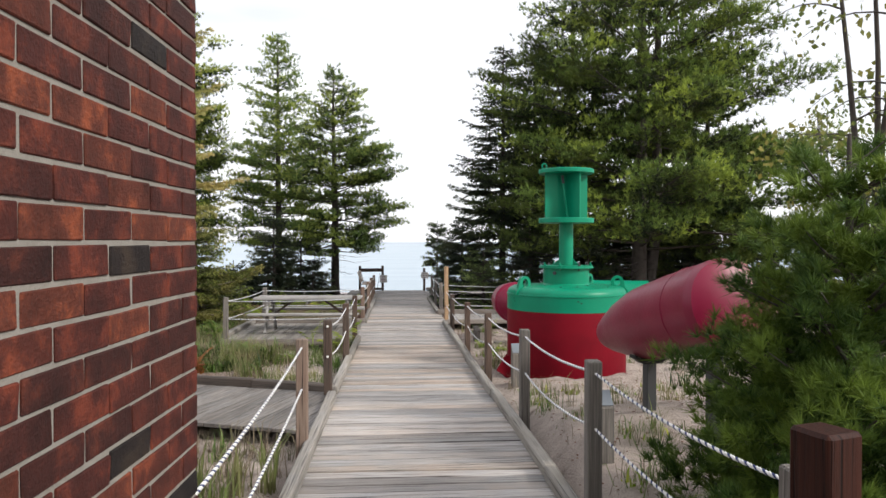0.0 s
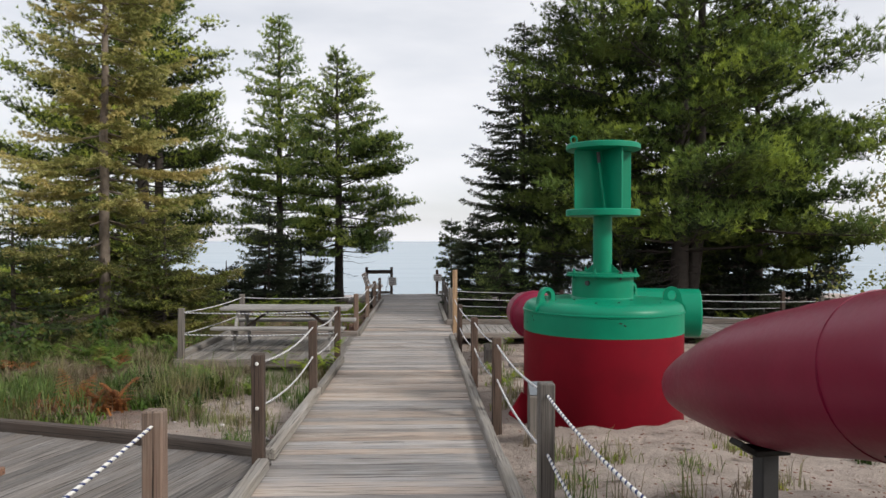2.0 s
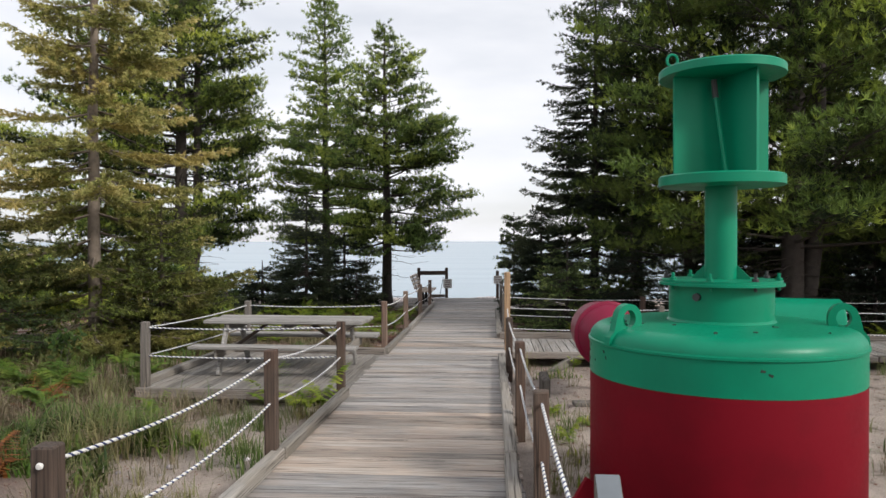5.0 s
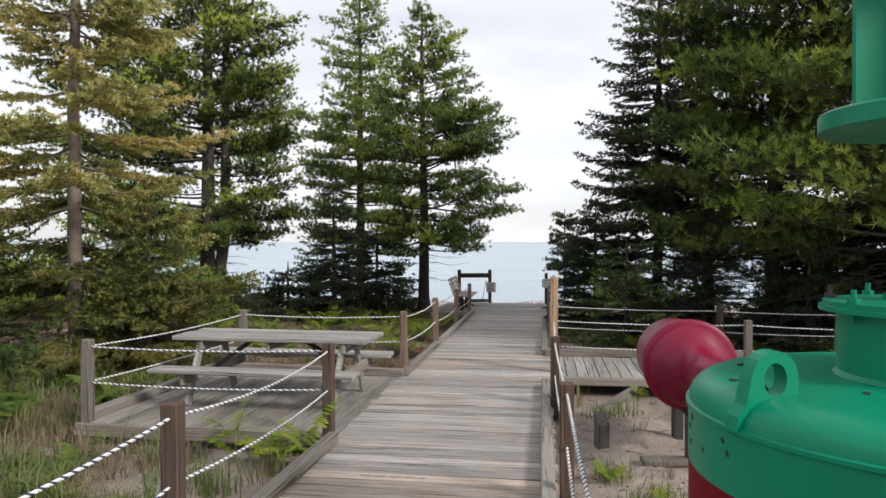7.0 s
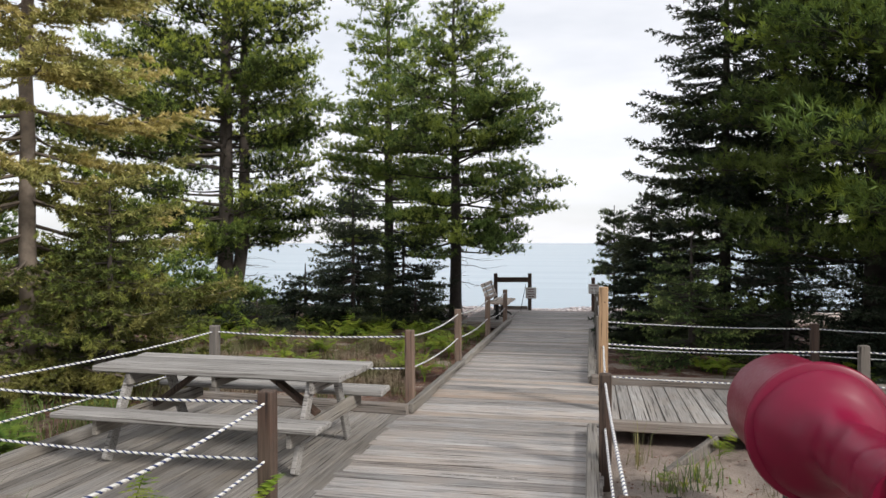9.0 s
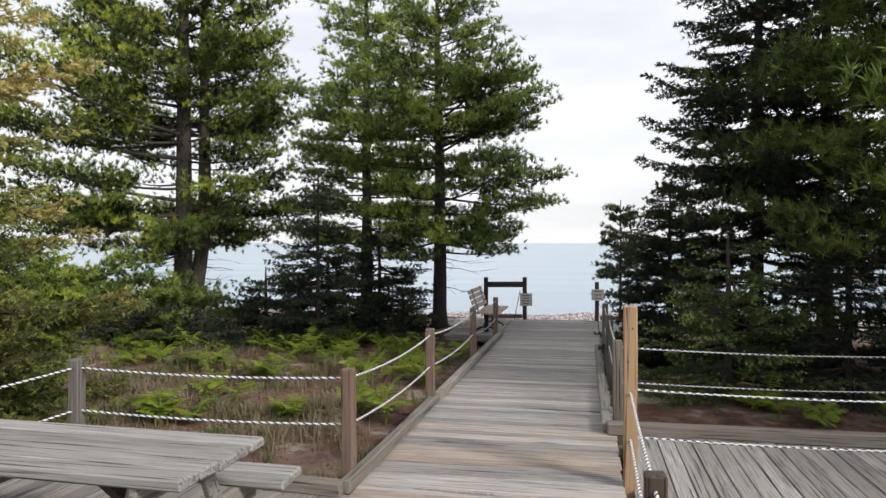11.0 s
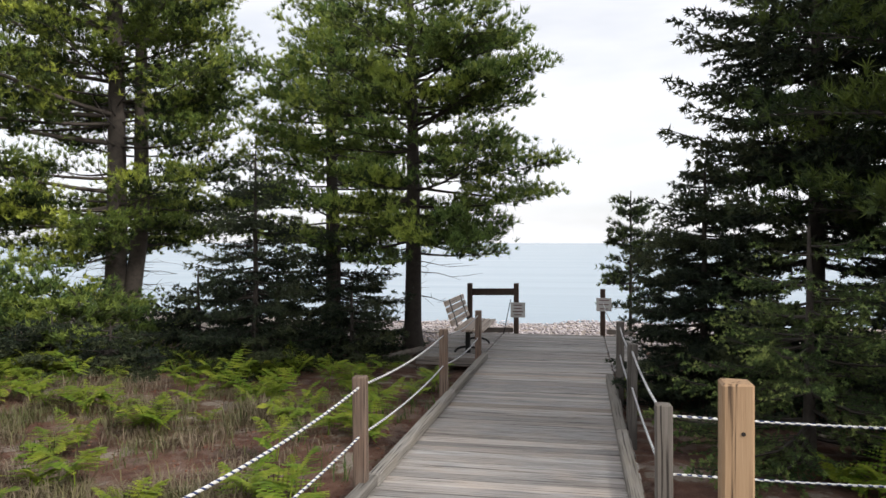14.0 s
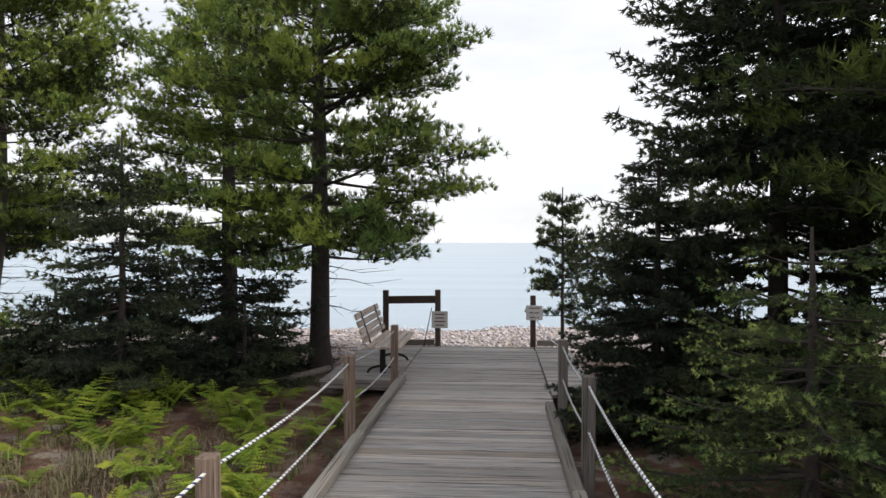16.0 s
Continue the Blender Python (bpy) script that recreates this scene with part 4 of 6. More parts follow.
GZ1 = 0.70
shore_post(-1.72, 29.5, GZ1)
shore_post(-0.78, 29.7, GZ1)
shore_post(0.97, 29.7, 0.60)
beam = empty("shore_beam", (-1.25, 29.6, 0.52), "dark timber rail bolted between two shore posts", "rail")
part("rail", box((0.87, 0.05, 0.14), pose(0, 0, 0, 0, 0, 12), 0.01), M_POST, beam)
notice(-0.74, 29.62, 0.15, 0.30, 0.31, M_INK, 4)
notice(0.99, 29.62, 0.29, 0.30, 0.27, M_INK, -4, 3)
hook = empty("ring_stand", (-0.7, 29.5, deck_z(29.5)), "thin dark cable leaning by the shore post", "cable")
part("cable", tube((-0.32, 0.0, 0.0), (-0.18, 0.05, 0.72), 0.008, seg=6), M_IRON, hook)

# fallen timber beside the side walk and a grey rail by the landing
e = empty("fallen_plank", (1.75, 16.1, ground_z(1.75, 16.1) + 0.05), "weathered grey plank lying in the sand", "plank")
part("plank", box((0.75, 0.05, 0.11), pose(0, 0, 0, 0, -14, 48), 0.01, 0.01, random.Random(1)), M_GREYPOST, e)
e = empty("log_rail", (-2.6, 26.0, ground_z(-2.6, 26.0) + 0.12), "weathered grey log lying beside the landing", "log")
part("log", tube((-0.4, 0.7, -0.06), (0.4, 1.2, 0.09), 0.05, 0.06, 12), M_KERBX, e)
e = empty("pad", (-3.85, 6.3, -0.14), "grey concrete pad beside the walkway", "concrete pad")
part("slab", box((3.3, 1.1, 0.1), Matrix(), 0.01), M_CONCRETE, e)


# ---- trees ----
def blades(P, D, k, length, width, spread, rng, lift=0.0):
    """k needles at each point P, round its direction D: thin triangles."""
    n = len(P)
    d = np.repeat(D, k, 0) + rng.normal(0, spread, (n * k, 3))
    d[:, 2] += lift
    d /= np.linalg.norm(d, axis=1)[:, None] + 1e-9
    p = np.repeat(P, k, 0)
    s = np.cross(d, rng.normal(0, 1, (n * k, 3)))
    s /= np.linalg.norm(s, axis=1)[:, None] + 1e-9
    ln = length * rng.uniform(0.65, 1.2, n * k)[:, None]
    v = np.stack([p - s * width / 2, p + s * width / 2, p + d * ln], 1).reshape(-1, 3)
    return v, np.arange(n * k * 3).reshape(-1, 3)


class Wood:
    """Collects tapered tubes into one mesh."""

    def __init__(self, sides=5):
        self.v, self.f, self.k, self.n = [], [], sides, 0

    def add(self, pts, radii):
        pts, k = np.asarray(pts, float), self.k
        t = np.gradient(pts, axis=0)
        t /= np.linalg.norm(t, axis=1)[:, None] + 1e-9
        ref = np.array([0.31, 0.17, 1.0]) if abs(t[0, 2]) < 0.8 else np.array([1.0, 0.2, 0.1])
        a = np.cross(t, ref)
        a /= np.linalg.norm(a, axis=1)[:, None] + 1e-9
        b = np.cross(t, a)
        ang = np.linspace(0, 2 * np.pi, k, endpoint=False)
        ring = np.cos(ang)[None, :, None] * a[:, None] + np.sin(ang)[None, :, None] * b[:, None]
        v = pts[:, None] + ring * np.asarray(radii)[:, None, None]
        m = len(pts)
        i, j = np.arange(m - 1)[:, None] * k, np.arange(k)[None]
        f = np.stack([i + j, i + (j + 1) % k, i + k + (j + 1) % k, i + k + j], -1).reshape(-1, 4) + self.n
        self.v.append(v.reshape(-1, 3))
        self.f.append(f)
        self.n += m * k

    def make(self, name, mat, parent):
        return mesh_object(name, np.concatenate(self.v), np.concatenate(self.f), mat, parent, smooth=True)


def trunk_line(h, lean, rng):
    """The bent axis of a stem of height h, as points from the ground up."""
    s = np.linspace(0, 1, 16)
    wob = rng.normal(0, 0.04, (16, 2)).cumsum(0) * 0.25 * (h / 10)
    return s, np.stack([lean[0] * s + wob[:, 0], lean[1] * s + wob[:, 1], s * h], 1)


def on_line(px, z):
    return np.array([np.interp(z, px[:, 2], px[:, 0]), np.interp(z, px[:, 2], px[:, 1]), z])


def dead_limbs(tw, px, n, crown0, r, rng):
    """Bare snags on the trunk below the crown."""
    for i in range(n):
        az, L = rng.uniform(0, 2 * np.pi), r * rng.uniform(0.18, 0.45)
        q = np.linspace(0, 1, 5)
        pts = on_line(px, rng.uniform(0.12, 1.0) * crown0 + 0.1) + np.array([math.cos(az), math.sin(az), 0])[None] * (q * L)[:, None]
        pts[:, 2] += -0.12 * L * q + rng.normal(0, 0.02, 5)
        tw.add(pts, 0.014 * (1 - 0.8 * q))
        for b in range(4):
            c = pts[1 + b]
            d = rng.normal(0, 1, 3) * np.array([1, 1, 0.4]) * min(1.0, 0.4 + 0.4 * L)
            tw.add(np.stack([c, c + d * 0.16, c + d * 0.34]), [0.006, 0.004, 0.002])


def needle_meshes(v, groups, e):
    """Splits needles (three corners each) into named meshes by masks."""
    tri = v.reshape(-1, 3, 3)
    for nm, keep, mm in groups:
        vv = tri[keep].reshape(-1, 3)
        if len(vv):
            mesh_object(nm, vv, np.arange(len(vv)).reshape(-1, 3), mm, e)


def pine(x, y, h, r, crown0, mat, tip_mat, bark, seed, label, trunk_r=0.15, whorl=0.45, limbs=7, power=1.9, tuft=0.13, needles=13, nlen=0.125, nwid=0.018,
         bare=0.32, asym=0.0, az0=0.0, lean=(0, 0), dead=0, fork=False, gap=0.05, name="pine_tree", rise=0.0, ragged=0.55, curve=0.10, clump=None):
    """A white pine: whorled limbs, each with a broad flat fan of branchlets that end in soft tufts."""
    rng = np.random.default_rng(seed)
    zb = ground_z(x, y) - 0.05
    e = empty(name, (x, y, zb), label, "pine tree")
    stem, tw, P, D, T = Wood(10), Wood(3), [], [], []
    s, px = trunk_line(h, lean, rng)
    rad = trunk_r * (1 - s) ** 0.8 + 0.01
    rad[0] *= 1.3
    stem.add(px, rad)
    up = np.array([0, 0, 1.0])
    z = crown0
    while z < h - 0.1:
        f = (z - crown0) / max(0.1, h - crown0)
        prof = (1 - f ** power) * min(1.0, 0.78 + 1.2 * f)
        nl = max(4, int(round(limbs * rng.uniform(0.75, 1.2) * (1 - 0.3 * f))))
        a0 = rng.uniform(0, 2 * np.pi)
        for i in range(nl):
            if rng.random() < gap:
                continue
            az = a0 + 2 * np.pi * i / nl + rng.normal(0, 0.25)
            out = np.array([math.cos(az), math.sin(az), 0])
            side = np.array([-out[1], out[0], 0])
            lump = 1 + ragged * noise.noise((out[0] * 1.3 + seed, out[1] * 1.3, z * 0.5))
            L = max(0.18, r * prof * lump * rng.uniform(0.78, 1.06) * (1 + asym * math.cos(az - az0)) + 0.08)
            q = np.linspace(0, 1, 6)
            slope = 0.55 * f - 0.14 + rise + rng.normal(0, 0.08)
            pts = on_line(px, z + rng.normal(0, 0.14)) + out[None] * (q * L)[:, None] + side[None] * (rng.normal(0, 0.12) * L * q ** 2)[:, None]
            pts[:, 2] += L * (slope * q + curve * q ** 2)
            tw.add(pts, (0.009 + 0.012 * L) * (1 - 0.85 * q))
            inner = bare * (1 - 0.75 * f) if L > 0.6 else 0.12
            ns = max(5, int(L * 7))
            for w in (np.arange(ns) + rng.random(ns)) / ns:
                u = inner + (1 - inner) * w
                c = np.array([np.interp(u, q, pts[:, k]) for k in range(3)])
                if clump and noise.noise(Vector(c * clump[0]) + Vector((seed, 0, 0))) < clump[1]:
                    continue
                ang = rng.choice((-1, 1)) * (rng.uniform(0.5, 1.15) if w < 0.85 else rng.uniform(0, 0.6))
                d = out * math.cos(ang) + side * math.sin(ang) + up * rng.normal(0.16, 0.12)
                d /= np.linalg.norm(d)
                sl = float(np.clip(L * 0.36 * (0.35 + 0.65 * math.sin(math.pi * (0.25 + 0.6 * w))), tuft * 1.4, 1.15)) * rng.uniform(0.7, 1.15)
                k = max(3, int(sl / tuft * 3.4))
                t = np.sqrt(np.linspace(0.10, 1, k))
                j = rng.normal(0, 1, (k, 3)) * (tuft * 0.35 + 0.13 * sl * t[:, None]) * np.array([1, 1, 0.7 if clump else 0.45])
                P.append(c[None] + d[None] * (t * sl)[:, None] + up[None] * (0.12 * sl * t ** 2)[:, None] + j)
                D.append(0.55 * d[None] + 0.6 * up[None] + rng.normal(0, 0.3, (k, 3)))
                # clumped pads: upper needles take the tip colour, painting sunlit pad tops
                T.append(t + rng.normal(0, 0.12, k) + 0.25 * (w - 0.5) + (j[:, 2] / tuft * 0.5 if clump else 0))
                if sl > 0.3:
                    tw.add(np.stack([c, c + d * sl * 0.5, c + d * sl * 0.95]), [0.007, 0.005, 0.002])
        z += whorl * rng.uniform(0.75, 1.25) * (1 - 0.35 * f)
    dead_limbs(tw, px, dead, crown0, r, rng)
    if fork:
        off = np.array([0.55, 0.15, 0.0])
        stem.add(px * np.array([1, 1, 0.94]) + off[None] * np.minimum(1, 0.45 + s * 3)[:, None], rad * 0.8)
    stem.make("trunk", bark, e)
    tagged(tw.make("branchwood", bark, e), kind="stuff")
    v, fc = blades(np.concatenate(P), np.concatenate(D), needles, nlen, nwid, 0.55, rng, 0.1)
    # new growth is paler; the two colours also paint lit tops over shaded insides
    fresh_lit = np.repeat(np.concatenate(T) > 0.74, needles)
    needle_meshes(v, (("inner_crown", ~fresh_lit, mat), ("crown", fresh_lit, tip_mat)), e)
    return e


def spruce(x, y, h, r, crown0, mat, tip_mat, bark, seed, label, trunk_r=0.1, asym=0.0, az0=0.0, whorl=0.3, limbs=7, power=0.7, tips=8, nlen=0.08, nwid=0.016,
           dead=0, gap=0.0, name="spruce_tree", density=1.0, step=0.06, low=None, droop=0.0, fan=0.42):
    """A spruce: tiers of drooping boughs with flat sprays of short-needled twigs."""
    rng = np.random.default_rng(seed)
    zb = ground_z(x, y) - 0.05
    e = empty(name, (x, y, zb), label, "spruce tree" if name == "spruce_tree" else "bush")
    stem, tw, P, D, T = Wood(10), Wood(3), [], [], []
    s, px = trunk_line(h, (0, 0), rng)
    rad = trunk_r * (1 - s) ** 0.8 + 0.01
    rad[0] *= 1.3
    stem.add(px, rad)
    z = crown0
    while z < h - 0.12:
        f = (z - crown0) / max(0.1, h - crown0)
        nl = max(3, int(round(limbs * (0.75 + 0.5 * rng.random()) * (1 - 0.35 * f))))
        a0 = rng.uniform(0, 2 * np.pi)
        for i in range(nl):
            if rng.random() < gap:
                continue
            az = a0 + 2 * np.pi * i / nl + rng.normal(0, 0.22)
            out = np.array([math.cos(az), math.sin(az), 0])
            side = np.array([-out[1], out[0], 0])
            lump = 1 + 0.35 * noise.noise((out[0] * 1.5 + seed, out[1] * 1.5, z * 0.9))
            L = max(0.16, r * (1 - f) ** power * lump * rng.uniform(0.72, 1.08) * (1 + asym * math.cos(az - az0)) + 0.10)
            q = np.linspace(0, 1, 5)
            pts = on_line(px, z + rng.normal(0, 0.10)) + out[None] * (q * L)[:, None] + side[None] * (rng.normal(0, 0.10) * L * q ** 2)[:, None]
            pts[:, 2] += L * ((0.35 * f - 0.22 - droop) * q - 0.12 * q * (1 - q) + (0.14 + 0.5 * droop) * q ** 3)
            tw.add(pts, (0.010 + 0.010 * L) * (1 - 0.85 * q))
            nt = max(4, int(L * 11 * density))
            for u in np.linspace(0.14, 1.0, nt):
                u = min(1.0, u + rng.normal(0, 0.02))
                c = np.array([np.interp(u, q, pts[:, k]) for k in range(3)]) + rng.normal(0, 0.02, 3)
                for sg in (-1, 1):
                    tl = min(0.7, (0.10 + fan * L * (1 - u)) * rng.uniform(0.6, 1.25))
                    d = out * 0.8 + side * sg * rng.uniform(0.35, 0.9) * (u < 0.97) + np.array([0, 0, rng.normal(-0.12, 0.13)])
                    d /= np.linalg.norm(d)
                    k = max(2, int(tl / step))
                    t = np.linspace(0.2, 1.0, k)
                    P.append(c[None] + d[None] * (t * tl)[:, None] + rng.normal(0, 0.008, (k, 3)))
                    D.append(np.repeat(d[None], k, 0))
                    T.append(t * (0.5 + 0.5 * u) + rng.normal(0, 0.06, k))
                    if tl > 0.34:
                        tw.add(np.stack([c, c + d * tl * 0.5, c + d * tl]), [0.005, 0.004, 0.002])
        z += whorl * rng.uniform(0.7, 1.25) * (1 - 0.35 * f)
    dead_limbs(tw, px, dead, max(crown0, 1.0), r, rng)
    stem.make("trunk", bark, e)
    tagged(tw.make("branchwood", bark, e), kind="stuff")
    v, fc = blades(np.concatenate(P), np.concatenate(D) * 0.8, tips, nlen, nwid, 0.5, rng, 0.08)
    # pale young sprays; the darker inner needles also paint shade between them
    fresh_lit = np.repeat(np.concatenate(T) > 0.63, tips)
    # lower boughs take a darker olive tone that also holds their shade
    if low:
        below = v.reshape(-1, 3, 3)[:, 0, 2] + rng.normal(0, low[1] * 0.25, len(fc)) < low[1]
        needle_meshes(v, (("inner_crown", ~fresh_lit & ~below, mat), ("crown", fresh_lit & ~below, tip_mat), ("lower_crown", below, low[0])), e)
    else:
        needle_meshes(v, (("inner_crown", ~fresh_lit, mat), ("crown", fresh_lit, tip_mat)), e)
    return e


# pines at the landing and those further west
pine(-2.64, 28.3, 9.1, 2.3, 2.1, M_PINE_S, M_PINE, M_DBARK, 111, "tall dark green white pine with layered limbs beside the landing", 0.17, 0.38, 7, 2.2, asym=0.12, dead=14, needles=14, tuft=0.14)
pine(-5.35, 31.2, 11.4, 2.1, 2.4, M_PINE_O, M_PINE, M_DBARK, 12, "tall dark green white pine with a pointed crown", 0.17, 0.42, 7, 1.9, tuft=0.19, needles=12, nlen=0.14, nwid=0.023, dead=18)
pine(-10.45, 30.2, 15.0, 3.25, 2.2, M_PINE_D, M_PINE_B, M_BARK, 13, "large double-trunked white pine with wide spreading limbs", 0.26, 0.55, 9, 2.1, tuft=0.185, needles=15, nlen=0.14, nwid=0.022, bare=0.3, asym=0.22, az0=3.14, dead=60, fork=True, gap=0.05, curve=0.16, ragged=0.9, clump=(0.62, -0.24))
pine(-8.6, 26.6, 1.2, 1.9, 0.05, M_PINE_D, M_PINE_O, M_DBARK, 17, "low spreading young pine under the tall ones", 0.05, 0.3, 8, 2.5, tuft=0.16, needles=12, nwid=0.028)
pine(-10.9, 25.4, 1.6, 2.3, 0.25, M_PINE_O, M_PINE_B, M_DBARK, 18, "low bright green spreading pine bush", 0.05, 0.32, 9, 2.5, tuft=0.14, needles=13, nwid=0.025)
pine(-13.8, 25.8, 1.8, 2.3, 0.2, M_PINE_O, M_PINE_B, M_DBARK, 19, "low bright green spreading pine bush", 0.05, 0.36, 9, 2.5, tuft=0.16, needles=12, nwid=0.028)
pine(-17.5, 28.5, 3.2, 1.8, 0.3, M_PINE_O, M_PINE, M_DBARK, 20, "white pine further along the shore", 0.15, 0.6, 6, 1.7, tuft=0.26, needles=11, nlen=0.21, nwid=0.050)
spruce(-4.6, 25.6, 3.6, 1.25, 0.25, M_SPRUCE, M_SPRUCE_T, M_DBARK, 14, "young dark spruce in the understory", 0.05, whorl=0.27, nwid=0.022)
spruce(-3.9, 27.6, 2.8, 1.5, 0.15, M_SPRUCE, M_SPRUCE_T, M_DBARK, 15, "low dark spruce in the understory", 0.05, whorl=0.27, nwid=0.023)
spruce(-6.3, 26.8, 1.6, 1.4, 0.1, M_SPRUCE, M_SPRUCE_T, M_DBARK, 16, "low dark spruce in the understory", 0.05, whorl=0.3, nwid=0.025)
spruce(-5.2, 27.8, 2.0, 1.4, 0.05, M_SPRUCE, M_SPRUCE_T, M_DBARK, 26, "low dark spruce in the understory", 0.05, whorl=0.3, nwid=0.025)
spruce(-3.35, 26.7, 1.3, 1.1, 0.05, M_SPRUCE, M_SPRUCE_T, M_DBARK, 28, "low dark spruce in the understory", 0.04, whorl=0.24, nwid=0.023)
for k, (bx, by, bh, br) in enumerate(((-6.7, 24.9, 0.8, 1.2), (-8.0, 25.2, 0.9, 1.4), (-5.3, 25.6, 0.7, 1.0), (-9.4, 24.9, 0.9, 1.4), (-4.1, 26.0, 0.6, 0.9), (-11.5, 26.4, 1.0, 1.5))):
    spruce(bx, by, bh, br, 0.02, M_SPRUCE, M_SPRUCE_T, M_DBARK, 200 + k, "low dark spreading juniper-like bush in the undergrowth", 0.03, whorl=0.18, limbs=7, power=0.9, nwid=0.026, tips=7, name="low_bush")
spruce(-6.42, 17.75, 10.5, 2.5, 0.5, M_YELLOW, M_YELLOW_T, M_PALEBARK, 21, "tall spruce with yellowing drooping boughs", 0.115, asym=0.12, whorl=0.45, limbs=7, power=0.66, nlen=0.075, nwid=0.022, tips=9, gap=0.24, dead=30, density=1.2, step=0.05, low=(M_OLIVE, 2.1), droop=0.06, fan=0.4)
spruce(-5.15, 17.7, 2.7, 1.35, 0.05, M_OLIVE, M_YGREEN, M_BARK, 22, "young yellow-green spruce below the tall one", 0.045, whorl=0.24, limbs=8, nlen=0.065, nwid=0.019, tips=9, density=1.2, step=0.06)
spruce(-7.7, 16.6, 2.9, 1.6, 0.05, M_SPRUCE_L, M_OLIVE, M_BARK, 23, "young yellow-green spruce at the edge of the dune", 0.05, whorl=0.27, limbs=7, nlen=0.07, nwid=0.022, tips=8)
spruce(-9.9, 17.2, 3.6, 1.9, 0.1, M_SPRUCE_L, M_OLIVE, M_BARK, 24, "young yellow-green spruce at the edge of the dune", 0.05, whorl=0.3, limbs=7, nlen=0.08, nwid=0.029, tips=7)

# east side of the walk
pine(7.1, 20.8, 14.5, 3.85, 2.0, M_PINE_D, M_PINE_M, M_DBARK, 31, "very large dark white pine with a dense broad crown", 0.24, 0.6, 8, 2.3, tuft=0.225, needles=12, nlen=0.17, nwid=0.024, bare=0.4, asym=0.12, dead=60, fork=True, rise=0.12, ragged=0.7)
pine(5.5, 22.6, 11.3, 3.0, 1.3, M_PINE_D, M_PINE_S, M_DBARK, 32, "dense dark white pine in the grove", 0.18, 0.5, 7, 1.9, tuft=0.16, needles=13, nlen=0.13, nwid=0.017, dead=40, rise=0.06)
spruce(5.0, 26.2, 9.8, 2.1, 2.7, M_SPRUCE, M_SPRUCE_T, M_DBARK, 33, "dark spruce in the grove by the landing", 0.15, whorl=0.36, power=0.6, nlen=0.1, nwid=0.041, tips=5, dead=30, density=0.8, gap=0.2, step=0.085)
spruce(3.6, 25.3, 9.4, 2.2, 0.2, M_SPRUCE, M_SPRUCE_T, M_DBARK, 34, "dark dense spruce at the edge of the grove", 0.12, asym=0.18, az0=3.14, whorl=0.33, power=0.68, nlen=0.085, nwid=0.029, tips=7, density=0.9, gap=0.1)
spruce(2.1, 24.7, 3.2, 1.25, 0.05, M_SPRUCE, M_SPRUCE_T, M_DBARK, 35, "young dark spruce leaning over the boardwalk", 0.05, whorl=0.2, limbs=9, nwid=0.015, density=1.4, nlen=0.06, tips=11, step=0.045)
pine(1.55, 30.2, 3.3, 0.7, 0.95, M_SPRUCE, M_SPRUCE_L, M_DBARK, 36, "slender young pine beside the landing", 0.03, 0.24, 6, 1.4, tuft=0.09, needles=13, nlen=0.10, nwid=0.019)
spruce(2.5, 21.7, 2.15, 1.45, 0.05, M_SPRUCE_L, M_SPRUCE_B, M_DBARK, 37, "bushy young spruce behind the rope fence", 0.05, whorl=0.24, limbs=8, power=0.62, nlen=0.036, nwid=0.0075, tips=15, density=1.1, step=0.032)
spruce(4.0, 22.0, 2.7, 1.5, 0.05, M_SPRUCE, M_SPRUCE, M_DBARK, 38, "dark bushy young spruce behind the rope fence", 0.05, whorl=0.28, limbs=7, power=0.65, nlen=0.05, nwid=0.011, tips=11, step=0.045)
spruce(5.6, 21.0, 2.3, 1.5, 0.05, M_SPRUCE, M_SPRUCE, M_DBARK, 41, "dark bushy young spruce under the tall pines", 0.05, whorl=0.26, limbs=7, power=0.65, nwid=0.026, tips=7)
spruce(7.6, 23.2, 2.9, 1.6, 0.05, M_SPRUCE, M_SPRUCE, M_DBARK, 43, "dark young spruce under the tall pines", 0.05, whorl=0.26, nlen=0.09, nwid=0.036, tips=5)
for k, (bx, by, bh) in enumerate(((6.5, 22.7, 3.3), (8.7, 24.2, 3.5), (10.0, 23.8, 3.0), (11.6, 22.6, 3.2), (6.9, 24.6, 3.0))):
    spruce(bx, by, bh, 1.5, 0.05, M_SPRUCE, M_SPRUCE, M_DBARK, 250 + k, "dark young spruce in the shade of the grove", 0.05, whorl=0.27, limbs=7, nlen=0.09, nwid=0.034, tips=6)
for k, (bx, by, bh) in enumerate(((6.4, 25.4, 0.9), (8.2, 26.0, 0.8), (10.2, 25.2, 0.9), (4.4, 27.6, 0.9))):
    spruce(bx, by, bh, 1.3, 0.02, M_SPRUCE, M_SPRUCE_T, M_DBARK, 230 + k, "low dark bush in the undergrowth of the grove", 0.03, whorl=0.2, limbs=7, power=0.9, nlen=0.1, nwid=0.03, tips=5, name="low_bush")
spruce(9.2, 21.6, 2.1, 1.5, 0.05, M_SPRUCE, M_SPRUCE, M_DBARK, 44, "dark young spruce under the tall pines", 0.05, whorl=0.26, nlen=0.09, nwid=0.036, tips=5)
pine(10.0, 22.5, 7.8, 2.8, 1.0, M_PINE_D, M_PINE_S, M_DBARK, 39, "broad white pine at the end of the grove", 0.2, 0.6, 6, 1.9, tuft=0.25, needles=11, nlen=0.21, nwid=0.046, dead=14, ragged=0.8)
pine(2.04, 3.45, 1.35, 0.72, 0.05, M_PINE_N, M_PINE_N, M_DBARK, 42, "low bushy young pine beside the rope fence", 0.03, 0.13, 9, 2.0, tuft=0.055, needles=32, nlen=0.085, nwid=0.0062, rise=0.25)
